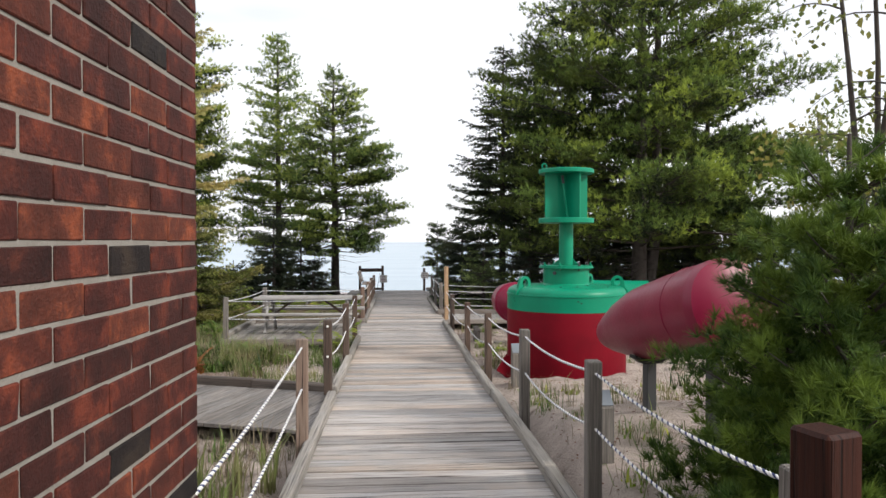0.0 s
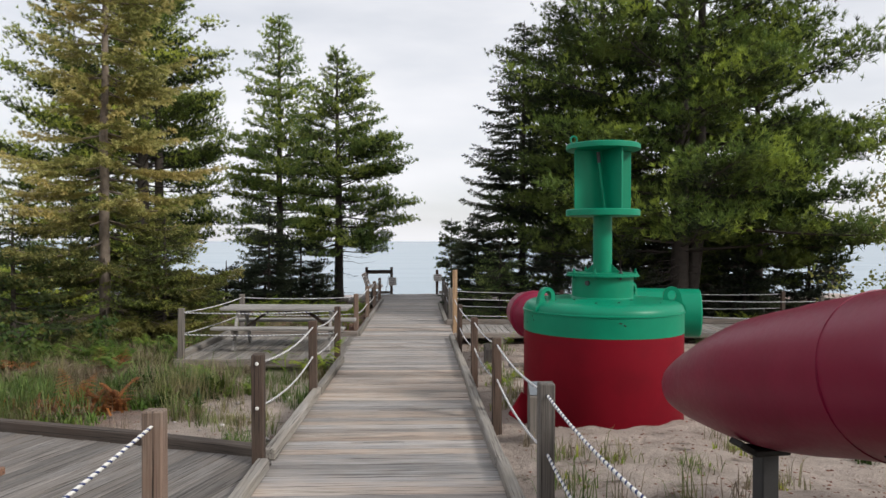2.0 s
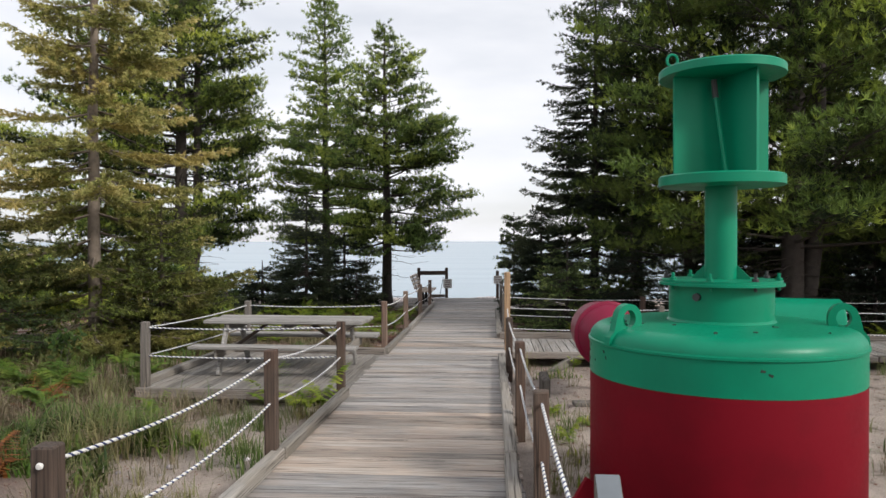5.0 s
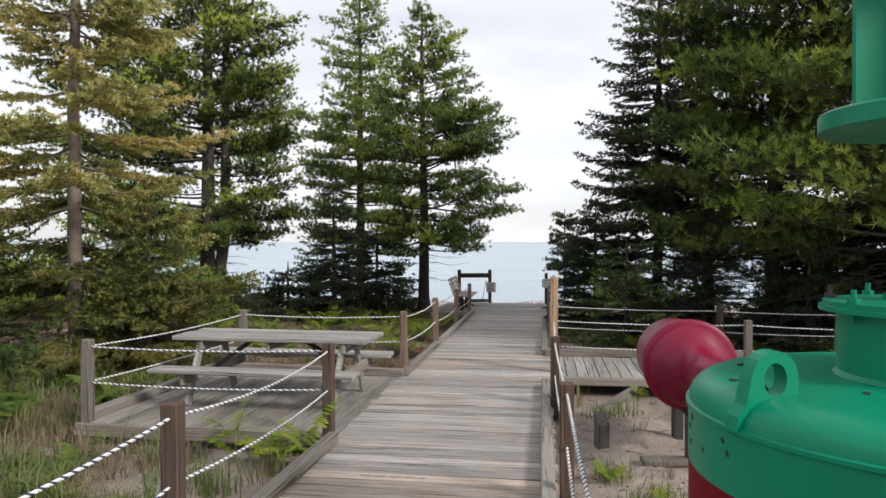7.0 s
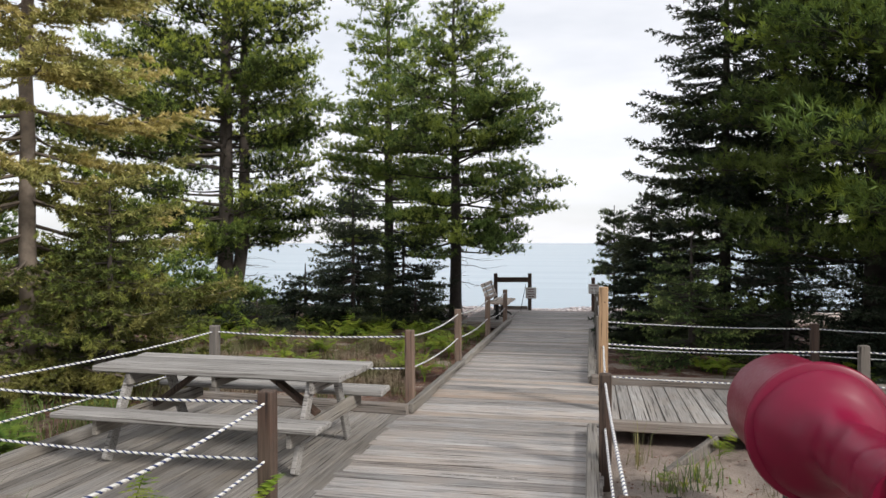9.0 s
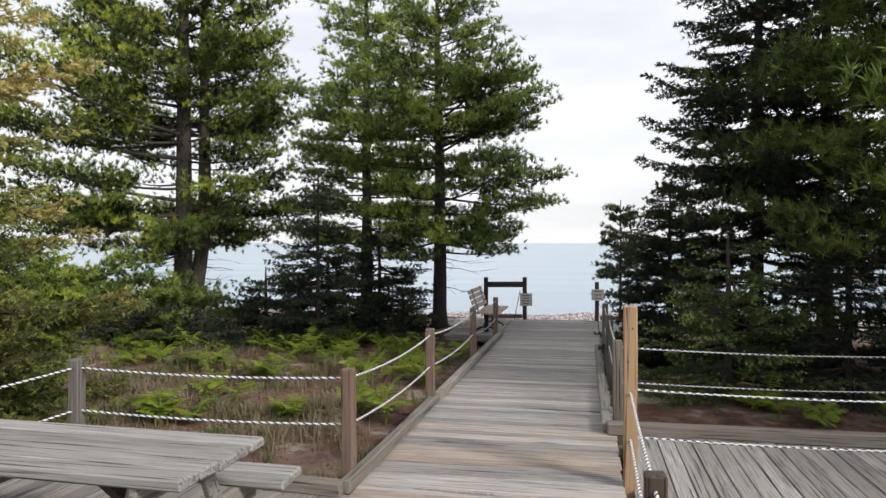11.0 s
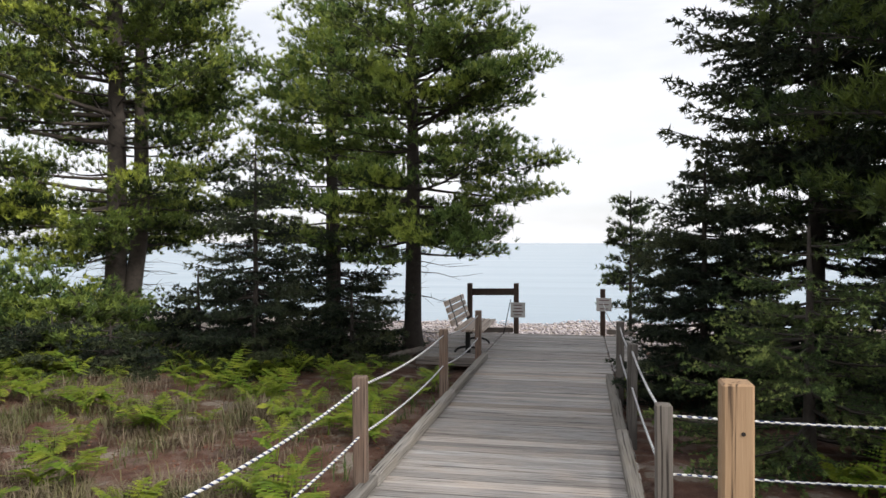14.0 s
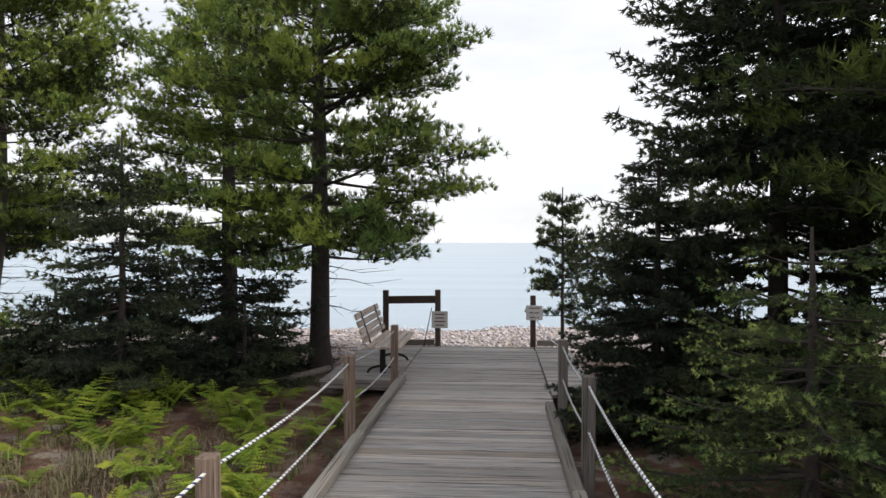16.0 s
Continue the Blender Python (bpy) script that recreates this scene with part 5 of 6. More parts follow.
pine(2.0, 3.2, 2.35, 0.85, 0.1, M_PINE_N, M_PINE_N, M_DBARK, 40, "young bright green pine beside the rope fence", 0.03, 0.16, 8, 1.6, tuft=0.055, needles=22, nlen=0.085, nwid=0.0062, rise=0.25)


def broadleaf(x, y, h, r, z0, leaves, size, seed, label, mat=M_BIRCH, stems=1, name="birch_tree", category="birch tree"):
    """A slender broad-leaved tree: bent stems, thin twigs and single leaves."""
    rng = np.random.default_rng(seed)
    zb = ground_z(x, y) - 0.05
    e = empty(name, (x, y, zb), label, category)
    st, P = Wood(6), []
    for k in range(stems):
        s = np.linspace(0, 1, 9)
        d = rng.normal(0, 0.12, 2) * h * 0.5
        pts = np.stack([d[0] * s ** 1.5 + rng.normal(0, 0.02, 9), d[1] * s ** 1.5 + rng.normal(0, 0.02, 9), s * h], 1)
        st.add(pts, 0.035 * (1 - 0.85 * s) * h / 4)
        for i in range(int(14 * h / 4 * r)):
            f = rng.uniform(z0 / h, 0.98)
            c = np.array([np.interp(f, s, pts[:, q]) for q in range(3)])
            az = rng.uniform(0, 2 * np.pi)
            L = r * rng.uniform(0.5, 1.1) * (1.15 - f * 0.6)
            q = np.linspace(0, 1, 6)
            tw = c + np.stack([np.cos(az) * q * L, np.sin(az) * q * L, 0.45 * L * q - 0.55 * L * q ** 2.2], 1)
            st.add(tw, 0.009 * (1 - 0.85 * q))
            for u in rng.uniform(0.25, 1.0, max(3, int(leaves * L))):
                P.append(np.array([np.interp(u, q, tw[:, w]) for w in range(3)]) + rng.normal(0, 0.09, 3))
    st.make("trunk", M_DBARK, e)
    P = np.array(P)
    n = len(P)
    d = rng.normal(0, 1, (n, 3)) + np.array([0, 0, -0.7])
    d /= np.linalg.norm(d, axis=1)[:, None]
    w = np.cross(d, rng.normal(0, 1, (n, 3)))
    w /= np.linalg.norm(w, axis=1)[:, None]
    sz = size * rng.uniform(0.6, 1.25, n)[:, None]
    v = np.stack([P, P + d * sz * 0.45 + w * sz * 0.36, P + d * sz, P + d * sz * 0.45 - w * sz * 0.36], 1).reshape(-1, 3)
    mesh_object("crown", v, np.arange(n * 4).reshape(-1, 4), mat, e)


broadleaf(3.85, 5.6, 5.2, 1.1, 0.4, 80, 0.064, 51, "slender birch with small hanging green leaves", stems=3)
broadleaf(9.3, 14.8, 5.0, 1.15, 0.8, 55, 0.075, 52, "thin pale-leaved birch beyond the buoys", stems=3)
broadleaf(8.2, 15.6, 1.6, 0.9, 0.2, 40, 0.08, 53, "low leafy shrub beside the walkway", stems=3, name="shrub", category="shrub")
broadleaf(10.5, 13.5, 1.8, 1.1, 0.2, 40, 0.08, 54, "low leafy shrub beyond the buoys", stems=3, name="shrub", category="shrub")

for k, (bx, by, bh) in enumerate(((-5.8, 13.4, 0.7), (-6.8, 12.4, 0.7), (-7.6, 13.8, 0.9), (-5.2, 14.9, 0.7), (-6.0, 11.2, 0.4))):
    broadleaf(bx, by, bh, 0.75, 0.1, 150, 0.085, 300 + k, "low broad-leaved green shrub at the foot of the spruces", M_SHRUB, 4, "shrub", "shrub")


# ---- undergrowth ----
def allowed(x, y):
    """Off the walks and out of the things that stand in the sand."""
    if abs(x - centre_x(y)) < 1.04 and y < 29.9:
        return False
    if -3.75 < x < 0 and 13.75 < y < 17.15 or x > 0 and 16.5 < y < 19.1 or -2.3 < x < 1.75 and 25.3 < y < 29.9:
        return False
    if x < -0.9 and 6.3 - 0.333 * (x + 1.1) < y < 8.5 - 0.333 * (x + 1.1):
        return False
    if (x - 2.36) ** 2 + (y - 10.27) ** 2 < 0.95 ** 2 or x < -0.75 and y < 2.3:
        return False
    return not (x < -2.15 and y < 7.2)


def grass(name, spots, mat, h0, h1, width, seed, label, category="grass", bend=0.5):
    """Blades of two bent segments at (x, y) spots."""
    rng = np.random.default_rng(seed)
    n = len(spots)
    base = np.array([(x, y, ground_z(x, y) - 0.02) for x, y in spots])
    az = rng.uniform(0, 2 * np.pi, n)
    out = np.stack([np.cos(az), np.sin(az), np.zeros(n)], 1)
    side = np.stack([-np.sin(az), np.cos(az), np.zeros(n)], 1) * width / 2
    h = (rng.uniform(h0, h1, n) * np.array([0.75 + 0.7 * noise.noise((x * 1.1, y * 1.1, 17)) for x, y in spots]).clip(0.3, 1.5))[:, None]
    b = rng.uniform(0.1, 1.0, n)[:, None] * bend
    up = np.array([[0, 0, 1.0]])
    mid = base + up * h * 0.6 + out * h * b * 0.3
    tip = base + up * h * (1.0 - 0.35 * b) + out * h * b
    v = np.stack([base - side, base + side, mid + side * 0.7, mid - side * 0.7, tip], 1).reshape(-1, 3)
    i = np.arange(n)[:, None] * 5
    f = np.concatenate([i + [[0, 1, 2]], i + [[0, 2, 3]], i + [[3, 2, 4]]])
    return tagged(mesh_object(name, v, f, mat), label, category, kind="stuff")


def spread(seed, n, x0, x1, y0, y1, test=None, clump=0):
    rng = random.Random(seed)
    out = []
    while len(out) < n:
        x, y = rng.uniform(x0, x1), rng.uniform(y0, y1)
        if not allowed(x, y) or test and not test(x, y, rng):
            continue
        out.append((x, y))
        for _ in range(clump):
            a, d = rng.uniform(0, 6.283), abs(rng.gauss(0, 0.08))
            p = (x + d * math.cos(a), y + d * math.sin(a))
            if allowed(*p):
                out.append(p)
    return out


def patchy(lo, scale=0.6, seed=0):
    return lambda x, y, r: noise.noise((x * scale, y * scale, seed)) + r.uniform(-0.25, 0.25) > lo


def dune_edge(lo):
    """Bare sand by the boardwalk, thicker growth further out."""
    return lambda x, y, r: noise.noise((x * 0.9, y * 0.9, 2)) + min(0.45, (-x - 2.7) * 0.35) - max(0.0, y - 12.5) * 0.4 * (x > -5.0) + r.uniform(-0.25, 0.25) > lo


def bare_patch(x, y):
    """Open sand between the tufts."""
    return noise.noise((x * 1.6 + 9, y * 1.6, 21)) > 0.16


grass("dune_grass", spread(61, 11000, -9, -1.9, 9.5, 14.5, lambda x, y, r: dune_edge(0.08)(x, y, r) and not bare_patch(x, y) and (y < 12.3 or x < -5.5 or r.random() < 0.25), 18), M_GRASS, 0.16, 0.72, 0.010, 1, "green and straw-coloured dune grass in sand", bend=1.2)
grass("dry_grass", spread(68, 13000, -9, -1.4, 9.2, 14.5, dune_edge(-0.02), 12), M_DRY, 0.10, 0.42, 0.008, 8, "straw-coloured dry grass in the dune", bend=1.3)
grass("weeds", spread(69, 3500, -8, -1.9, 9.8, 14.0, lambda x, y, r: dune_edge(0.0)(x, y, r) and not bare_patch(x, y) and (y < 12.2 or x < -5.5), 26), M_FERN_D, 0.06, 0.30, 0.030, 9, "leafy green weeds in the dune grass", "weeds", bend=1.3)
grass("weeds", spread(79, 3000, -9, -2.3, 10.5, 14.2, lambda x, y, r: dune_edge(0.05)(x, y, r) and (y < 12.2 or x < -5.5), 30), M_SHRUB, 0.12, 0.5, 0.032, 19, "broad-leaved green weeds in the dune grass", "weeds", bend=1.2)
grass("dry_grass", spread(93, 5000, -5.8, -2.2, 12.0, 14.4, patchy(-0.3, 1.0, 31), 12), M_DRY, 0.12, 0.45, 0.007, 42, "matted straw-coloured grass below the spruces", bend=1.5)
grass("dry_grass", spread(92, 60, -3.6, -1.3, 8.5, 10.2, None, 22), M_DRY, 0.15, 0.5, 0.006, 41, "thin dry stalks beside the walkway", bend=0.8)
grass("dune_grass", spread(62, 4500, -14, -3.8, 13.5, 18, patchy(-0.2), 10), M_GRASS, 0.2, 0.5, 0.013, 2, "green dune grass round the foot of the spruces", bend=1.0)
grass("dry_grass", spread(63, 30000, -9, -1.2, 17.2, 24.0, lambda x, y, r: noise.noise((x * 0.8, y * 0.8, 5)) - max(0, y - 20.0) * 0.09 + r.uniform(-0.25, 0.25) > -0.22 and not bare_patch(x, y) and not (y > 18.6 and x > -1.5 - 0.25 * (y - 18.6) * r.random()), 14), M_DRY, 0.10, 0.36, 0.009, 3, "matted straw-coloured dry grass", bend=1.5)
grass("dune_grass", spread(70, 4500, -9, -1.2, 17.2, 25.0, patchy(-0.15, 0.8, 29), 10), M_GRASS, 0.10, 0.32, 0.009, 13, "green grass tufts among the ferns", bend=1.2)
grass("dry_grass", spread(94, 5500, -10, -3.8, 13.2, 17.5, patchy(-0.3, 1.0, 33), 12), M_DRY, 0.12, 0.42, 0.008, 43, "matted straw-coloured grass round the foot of the spruces", bend=1.5)
grass("dune_grass", spread(64, 900, 1.15, 6.5, 3.6, 16.2, patchy(0.06, 0.9, 7), 26), M_GRASS, 0.10, 0.42, 0.008, 4, "sparse tufts of dune grass in the sand", bend=1.2)
grass("dry_grass", spread(78, 450, 1.15, 6.5, 3.6, 16.2, patchy(0.0, 0.9, 8), 20), M_DRY, 0.08, 0.34, 0.007, 14, "sparse dry tufts in the sand", bend=1.3)
grass("weeds", spread(95, 700, 3.4, 6.2, 8.6, 13.0, patchy(-0.05, 0.9, 35), 26), M_SHRUB, 0.10, 0.42, 0.020, 44, "dark green weeds in the sand behind the buoys", "weeds", bend=1.2)
grass("dune_grass", spread(65, 900, -3.5, -1.1, 3.2, 6.4, patchy(-0.1, 0.9, 3), 18), M_DRY, 0.12, 0.5, 0.008, 5, "sparse dry grass beside the brick wall", bend=1.0)
grass("weeds", spread(76, 320, -2.1, -1.15, 3.4, 6.2, None, 30), M_GRASS, 0.2, 0.65, 0.016, 15, "tall thin green weeds by the fence", "weeds", bend=0.7)
grass("dune_grass", spread(66, 1500, -2.2, -1.1, 8.6, 13.4, patchy(0.0, 1.2, 9), 22), M_GRASS, 0.12, 0.42, 0.009, 6, "sparse tufts of dune grass beside the boardwalk", bend=1.2)
grass("shrub_leaves", spread(67, 900, -5.5, -3.2, 9.6, 11.5, patchy(0.05, 1.0, 11), 40), M_RUST, 0.10, 0.36, 0.04, 7, "rust-red autumn shrub leaves in the grass", "shrub", bend=1.4)


def fern_mesh(seed, mat=M_FERN):
    """Bracken: bare upright stalks, each with one broad arching triangular frond."""
    rng = random.Random(seed)
    v, f = [], []
    for k in range(rng.randint(4, 6)):
        az = 2 * math.pi * k / 5 + rng.uniform(-0.6, 0.6)
        o, p = Vector((math.cos(az), math.sin(az), 0)), Vector((-math.sin(az), math.cos(az), 0))
        stalk, B = rng.uniform(0.14, 0.30), rng.uniform(0.24, 0.38)
        lean, tilt, droop = rng.uniform(0.05, 0.3), rng.uniform(0.5, 1.3), rng.uniform(0.3, 0.7)
        root = o * (stalk * lean) + Vector((0, 0, stalk))
        n = 11
        line = [Vector((0, 0, 0)), root] + [root + o * (B * t * 0.9) + Vector((0, 0, B * (tilt * t - droop * t * t))) for t in [(i + 1) / n for i in range(n)]]
        r0 = len(v)
        for q, c in enumerate(line):
            w = p * (0.005 * (1 - 0.8 * q / (n + 1)))
            v += [c - w, c + w]
            if q:
                a = r0 + 2 * q - 2
                f += [(a, a + 1, a + 3), (a, a + 3, a + 2)]
        for i in range(n):
            c = line[1 + i]
            pl = B * 0.72 * (1 - i / n) ** 0.95 * rng.uniform(0.85, 1.1) + 0.01
            half = B / n * 1.5
            for sg in (-1, 1):
                d = (p * sg + o * 0.45 + Vector((0, 0, rng.uniform(-0.35, 0.1)))).normalized()
                # toothed leaflet: a chain of lobes to either side of its rib
                m = max(2, int(pl / 0.035))
                for e in range(m):
                    t0, t1 = e / m, (e + 1) / m
                    wd = half * (1 - t0 * 0.75)
                    a, z = c + d * (pl * t0), c + d * (pl * t1)
                    b = len(v)
                    v += [a, a + o * wd + d * 0.008, z, a - o * wd + d * 0.008]
                    f += [(b, b + 1, b + 2), (b, b + 2, b + 3)]
    me = bpy.data.meshes.new("fern")
    me.from_pydata(v, [], f)
    me.materials.append(mat)
    return me


FERNS = [fern_mesh(s) for s in range(6)]
# darker copies of the same fern, with shade put into the leaf colour
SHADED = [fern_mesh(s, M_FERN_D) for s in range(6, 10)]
BROWNED = [fern_mesh(s, M_RUST) for s in range(10, 12)]
rf = random.Random(71)


def ferns(spots, lo=0.6, hi=1.15, kinds=FERNS, label="bright green bracken fern growing from the sandy ground"):
    for x, y in spots:
        o = new("fern", kinds[rf.randrange(len(kinds))])
        k = rf.uniform(lo, hi)
        o.matrix_basis = pose(x, y, ground_z(x, y) - 0.03, rf.uniform(-8, 8), rf.uniform(-8, 8), rf.uniform(0, 360)) @ Matrix.Diagonal((k, k, k * rf.uniform(0.8, 1.1), 1))
        tagged(o, label, "fern", "bracken ferns")


tufts = [(1.45, 4.5), (1.5, 5.6), (1.42, 6.2), (1.7, 5.3), (2.4, 7.9), (1.9, 8.3), (1.4, 7.6), (2.75, 7.3), (1.5, 8.6), (3.1, 8.6), (1.35, 10.9), (1.5, 11.6), (1.4, 12.4), (1.75, 12.9), (1.45, 13.3), (1.9, 11.9), (2.7, 13.0), (1.5, 15.2), (1.8, 15.6), (2.7, 16.2), (1.3, 3.9), (2.2, 4.3), (2.6, 5.0)]
for k, (mat, h0, h1, wid, lab) in enumerate(((M_GRASS, 0.10, 0.34, 0.009, "green tufts of dune grass round the buoys"), (M_DRY, 0.08, 0.30, 0.007, "dry straw tufts in the sand round the buoys"), (M_FERN, 0.05, 0.16, 0.022, "small leafy weeds in the sand round the buoys"))):
    rt2 = random.Random(90 + k)
    spots = [(x + rt2.gauss(0, 0.10), y + rt2.gauss(0, 0.10)) for x, y in tufts for _ in range(36 if k < 2 else 12)]
    grass("weeds" if k == 2 else "tuft_grass", [p for p in spots if allowed(*p)], mat, h0, h1, wid, 30 + k, lab, "weeds" if k == 2 else "grass", bend=1.2)
ferns(spread(72, 145, -9.5, -1.4, 18.2, 25.6, lambda x, y, r: noise.noise((x * 0.7, y * 0.7, 13)) + (y - 20.5) * 0.06 + r.uniform(-0.25, 0.25) > 0.0), 0.65, 1.05)
ferns(spread(73, 12, -5.6, -3.75, 12.7, 15.0), 0.7, 1.15, SHADED, "bracken fern under the spruces, its green darkened for shade")
ferns([(-4.66, 14.3), (-5.4, 14.3), (-4.9, 14.0), (-4.6, 11.6), (-5.0, 11.9), (-2.9, 12.6), (-3.2, 12.5), (-3.0, 13.0), (-5.9, 12.4)], 0.65, 0.95, SHADED, "bracken fern beside the dune grass, its green darkened for shade")
ferns([(-3.7, 10.7), (-3.3, 10.8), (-3.55, 10.95), (-5.6, 13.0), (-4.2, 13.0), (-4.4, 12.9)], 0.6, 0.85, BROWNED, "rust-brown withered bracken fern in the dune grass")
ferns(spread(74, 16, -8.5, -4.8, 13.6, 16.0), 0.6, 1.0, SHADED, "bracken fern under the spruces, its green darkened for shade")
ferns([(-1.55, 13.45), (-1.35, 13.3), (-1.2, 13.5), (-1.8, 13.4)], 0.8, 1.05)
ferns(spread(75, 24, 2.4, 9.0, 20.0, 21.2), 0.6, 0.95)
ferns([(1.35, 13.2), (1.75, 12.8), (1.5, 12.2), (2.0, 16.3), (2.9, 16.3), (1.45, 15.4)], 0.3, 0.55)
ferns([(1.1, 25.0), (1.15, 24.6), (1.2, 25.3)], 0.5, 0.7)


def scatter_stones(seed, n, x0, x1, y0, y1, s0, s1, mat, name, label, category, flat=0.6):
    """Small rounded stones, each an eight-sided lump."""
    rng = np.random.default_rng(seed)
    x, y = rng.uniform(x0, x1, n), rng.uniform(y0, y1, n)
    z = np.array([ground_z(float(a), float(b)) for a, b in zip(x, y)])
    s = rng.uniform(s0, s1, n)
    oc = np.array([(1, 0, 0), (0, 1, 0), (-1, 0, 0), (0, -1, 0), (0, 0, 1), (0, 0, -1)], float)
    v = oc[None] * s[:, None, None] * rng.uniform(0.6, 1.2, (n, 6, 1)) * np.array([1, 1, flat])
    v += np.stack([x, y, z + s * flat * 0.4], 1)[:, None]
    fo = np.array([(0, 1, 4), (1, 2, 4), (2, 3, 4), (3, 0, 4), (1, 0, 5), (2, 1, 5), (3, 2, 5), (0, 3, 5)])
    f = (np.arange(n)[:, None, None] * 6 + fo[None]).reshape(-1, 3)
    return tagged(mesh_object(name, v.reshape(-1, 3), f, mat), label, category, kind="stuff")


scatter_stones(81, 6000, -7, 5, 30.2, 39, 0.02, 0.07, M_STONE, "beach_pebbles", "pale grey and tan pebbles along the shore", "pebbles")
scatter_stones(82, 4500, 1.1, 7, 3, 16.4, 0.004, 0.02, M_LITTER, "litter", "brown bark bits and dead leaves on the sand", "litter", 0.4)
scatter_stones(83, 2500, -3.5, -1.05, 3, 13.6, 0.003, 0.012, M_LITTER, "litter", "brown bark bits and dead leaves on the sand", "litter", 0.4)
scatter_stones(85, 26, -2.6, -1.2, 8.9, 11.5, 0.012, 0.05, M_STONE, "stones", "small grey stones lying in the sand", "stones")
scatter_stones(84, 3500, -9, -1.2, 17.3, 25, 0.008, 0.025, M_LITTER, "litter", "brown needle litter and dead leaves", "litter", 0.4)


# ---- brick building ----
WALL = pose(-0.786, 1.838, 0, 0, 0, -2.44)
wall_brick = part("wall_brick", box((2.4, 5.1, 3.6), pose(-1.2045, -2.5545, 1.4)), M_MORTAR)
wall_brick.matrix_basis = WALL
tagged(wall_brick, "red brick wall end with grey mortar joints", "wall", kind="structure")
roof = part("roof", box((2.9, 5.5, 0.12), pose(-1.1, -2.5, 3.26), 0.01), M_GREYPOST)
roof.matrix_basis = WALL
tagged(roof, "flat dark eave over the brick building", "roof", kind="structure")
COURSE, BRICK = 0.0691, 0.2117
BR = shared_meshes("brick", 8, (0.09, BRICK - 0.0105, COURSE - 0.0095), M_BRICK, 0.0025, 0.0018, 9)
rb = random.Random(12)
for c in range(41):
    z = 1.7098 + (c - 25.5) * COURSE
    first = 0.1155 if c % 2 else 0.2175
    piece("brick", BR[rb.randrange(8)], wall_brick, pose(-0.045, -first / 2, z) @ Matrix.Diagonal((1, (first - 0.006) / (BRICK - 0.0105), 1, 1)))
    y = -first - BRICK / 2
    while y > -1.75:
        piece("brick", BR[rb.randrange(8)], wall_brick, pose(-0.045 + rb.uniform(-0.001, 0.001), y + rb.uniform(-0.003, 0.003), z + rb.uniform(-0.0015, 0.0015), rb.uniform(-0.4, 0.4)))
        y -= BRICK

# ---- planks ----
PL = shared_meshes("plank", 8, (2.02, 0.139, 0.038), M_PLANK, 0.005, 0.004, 6)
rp2 = random.Random(21)
PWARM = shared_meshes("plank", 6, (2.02, 0.139, 0.038), M_PLANKW, 0.005, 0.004, 26)


def warm_share(y):
    """Newer, browner boards lie mostly in two stretches of the walk."""
    return 0.75 if 8.7 < y < 12.7 else 0.6 if 16.6 < y < 18.2 else 0.08 if y < 20 else 0.02


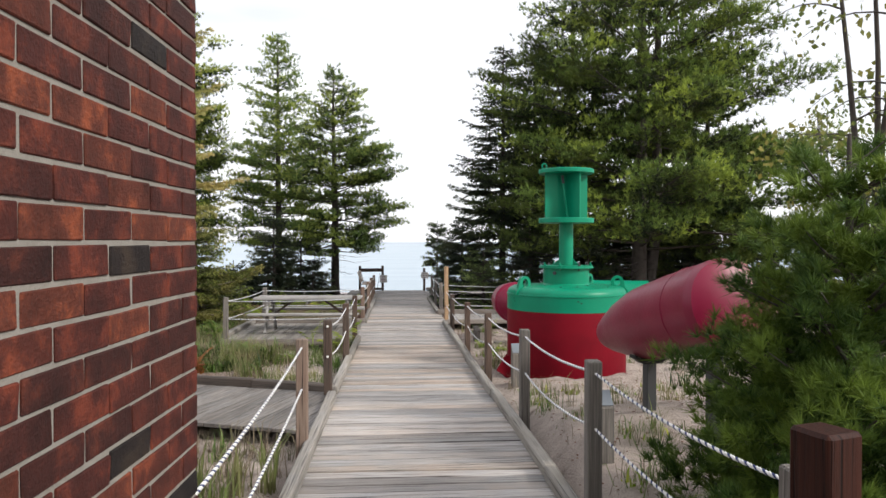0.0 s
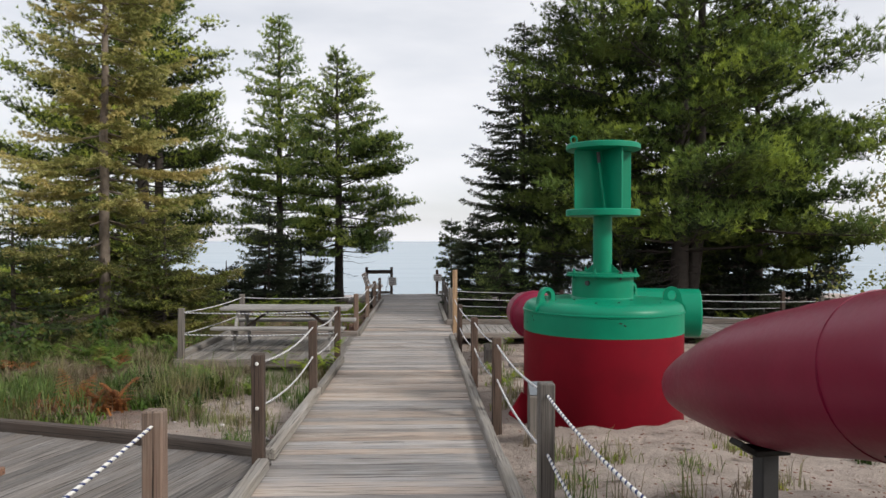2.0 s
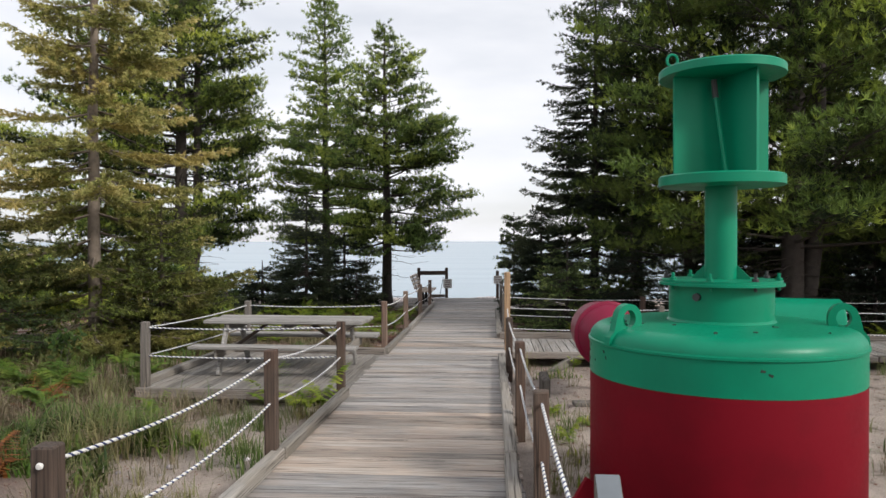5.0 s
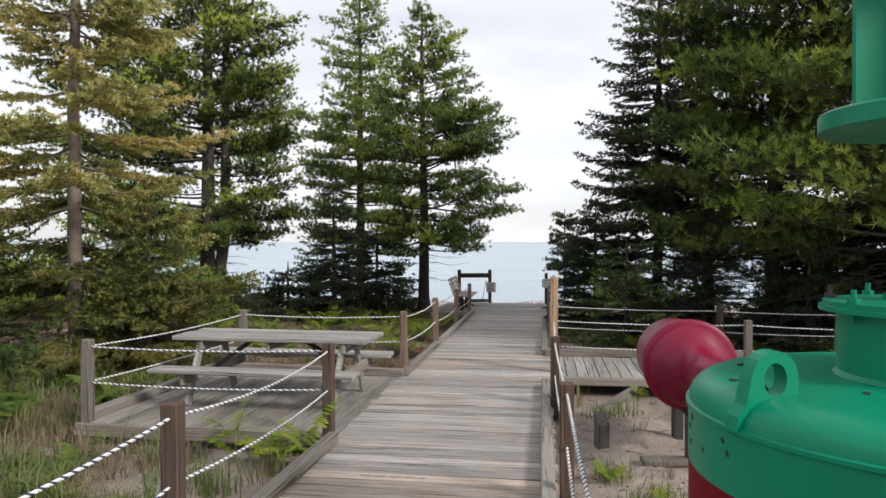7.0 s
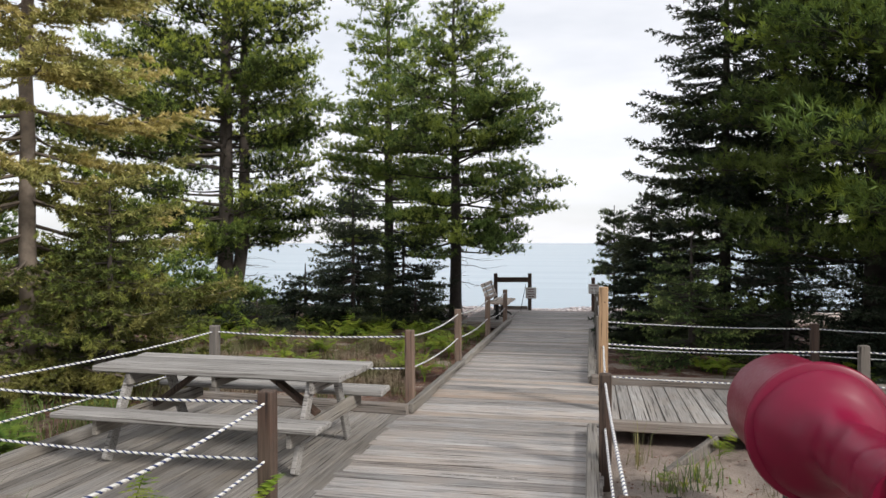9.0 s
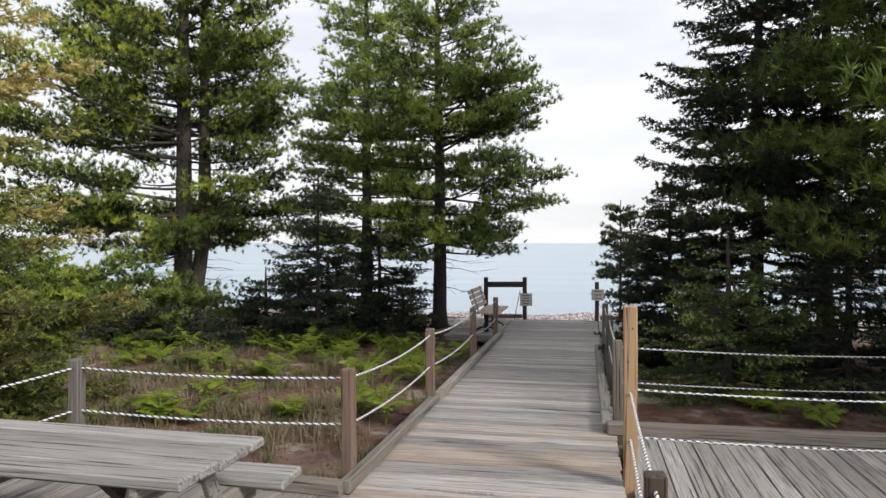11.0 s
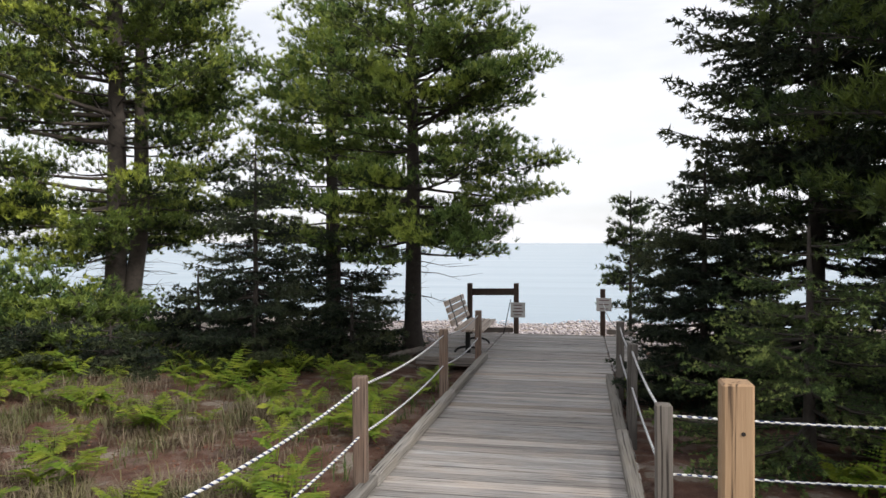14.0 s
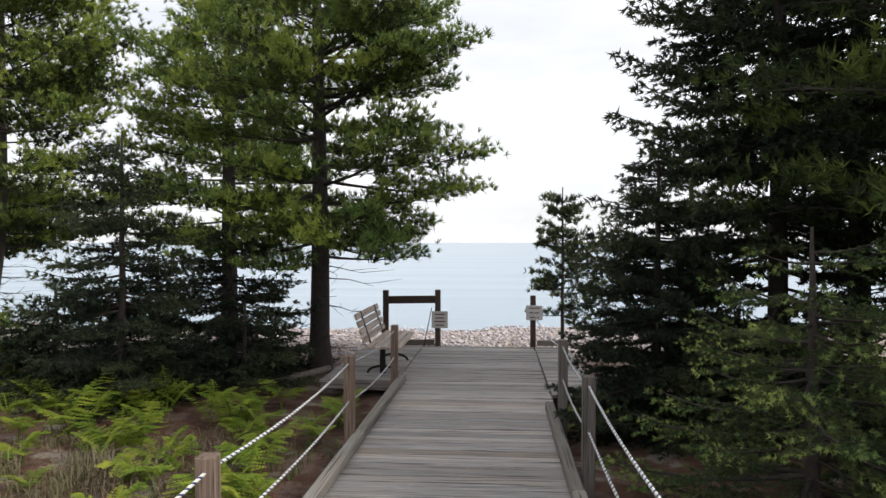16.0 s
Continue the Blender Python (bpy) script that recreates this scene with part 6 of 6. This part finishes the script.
PN = shared_meshes("plank", 4, (1.62, 0.139, 0.038), M_PLANK, 0.005, 0.004, 16)
y = 2.2 - 0.146
while y > -2.2:
    piece("plank", PN[rp2.randrange(4)], boardwalk, pose(0.08, y, deck_z(0) - 0.019, 0, 0, rp2.uniform(-0.25, 0.25)))
    y -= 0.146
y = 2.2
while y < 29.7:
    board = PWARM[rp2.randrange(6)] if rp2.random() < warm_share(y) else PL[rp2.randrange(8)]
    piece("plank", board, boardwalk, pose(centre_x(y) + rp2.uniform(-0.012, 0.012), y, deck_z(y) - 0.019 + rp2.uniform(-0.002, 0.002), -0.8, rp2.uniform(-0.2, 0.2), rp2.uniform(-0.25, 0.25)))
    if rp2.random() < 0.22 and 4 < y < 24:
        x0 = centre_x(y) - rp2.uniform(0.1, 0.5)
        n = rp2.randint(26, 48)
        for i in range(n):
            if i % 7 == 5:
                continue
            me = None
            bm = box((0.009, 0.02, 0.002), pose(x0 + i * 0.0165 + rp2.uniform(-0.002, 0.002), y + rp2.uniform(-0.002, 0.002), deck_z(y) + 0.0022))
            if i == 0:
                acc = bm
            else:
                tmp = bpy.data.meshes.new("tmp")
                bm.to_mesh(tmp)
                bm.free()
                acc.from_mesh(tmp)
                bpy.data.meshes.remove(tmp)
        part("engraved_line", acc, M_BURN, boardwalk, "dark burnt lettering too worn to read")
    y += 0.139 + rp2.choice((0.005, 0.007, 0.008, 0.009, 0.011, 0.014, 0.022))
PD = shared_meshes("plank", 6, (0.139, 3.1, 0.038), M_PLANKY, 0.004, 0.003, 7)
x = -3.55
while x < -1.02:
    piece("plank", PD[rp2.randrange(6)], picnic_deck, pose(x, 15.42, deck_z(15.42) - 0.019 + rp2.uniform(-0.002, 0.002), -0.79, 0, 0))
    x += 0.146
PS = shared_meshes("plank", 6, (0.136, 2.1, 0.038), M_SIDE, 0.004, 0.003, 8)
x = 1.12
while x < 9.5:
    piece("plank", PS[rp2.randrange(6)], side_walk, pose(x, 17.81, SZ - 0.019 + rp2.uniform(-0.003, 0.003), 0, rp2.uniform(-0.5, 0.5), rp2.uniform(-0.2, 0.2)))
    x += 0.146
PW = shared_meshes("plank", 6, (0.139, 1.62, 0.038), M_WEST, 0.004, 0.003, 10)
yaw = math.degrees(math.atan2(V.y, V.x)) - 90
for i in range(34):
    p = W0 + U * (0.08 + i * 0.146) - V * 0.81
    piece("plank", PW[rp2.randrange(6)], west_walk, pose(p.x, p.y, -0.075 + rp2.uniform(-0.003, 0.003), 0, 0, yaw))
for i, v0 in enumerate((0.05, 0.48, 0.93, 1.36)):
    # short boards that run out against the kerb
    p = W0 + U * (-0.066 - i * 0.146) - V * ((v0 + 1.62) / 2)
    piece("plank", PW[i], west_walk, pose(p.x, p.y, -0.075, 0, 0, yaw) @ Matrix.Diagonal((1, (1.62 - v0) / 1.62, 1, 1)))
PE = shared_meshes("plank", 4, (1.05, 0.139, 0.038), M_PLANK, 0.004, 0.003, 11)
y = 26.27
while y < 29.7:
    piece("plank", PE[rp2.randrange(4)], shore_deck, pose(-1.59, y, deck_z(y) - 0.022, -0.5))
    y += 0.146
PE2 = shared_meshes("plank", 4, (0.6, 0.139, 0.038), M_PLANK, 0.004, 0.003, 13)
y = 25.5
while y < 29.7:
    piece("plank", PE2[rp2.randrange(4)], shore_deck, pose(1.3, y, deck_z(y) - 0.022, -0.5))
    y += 0.146
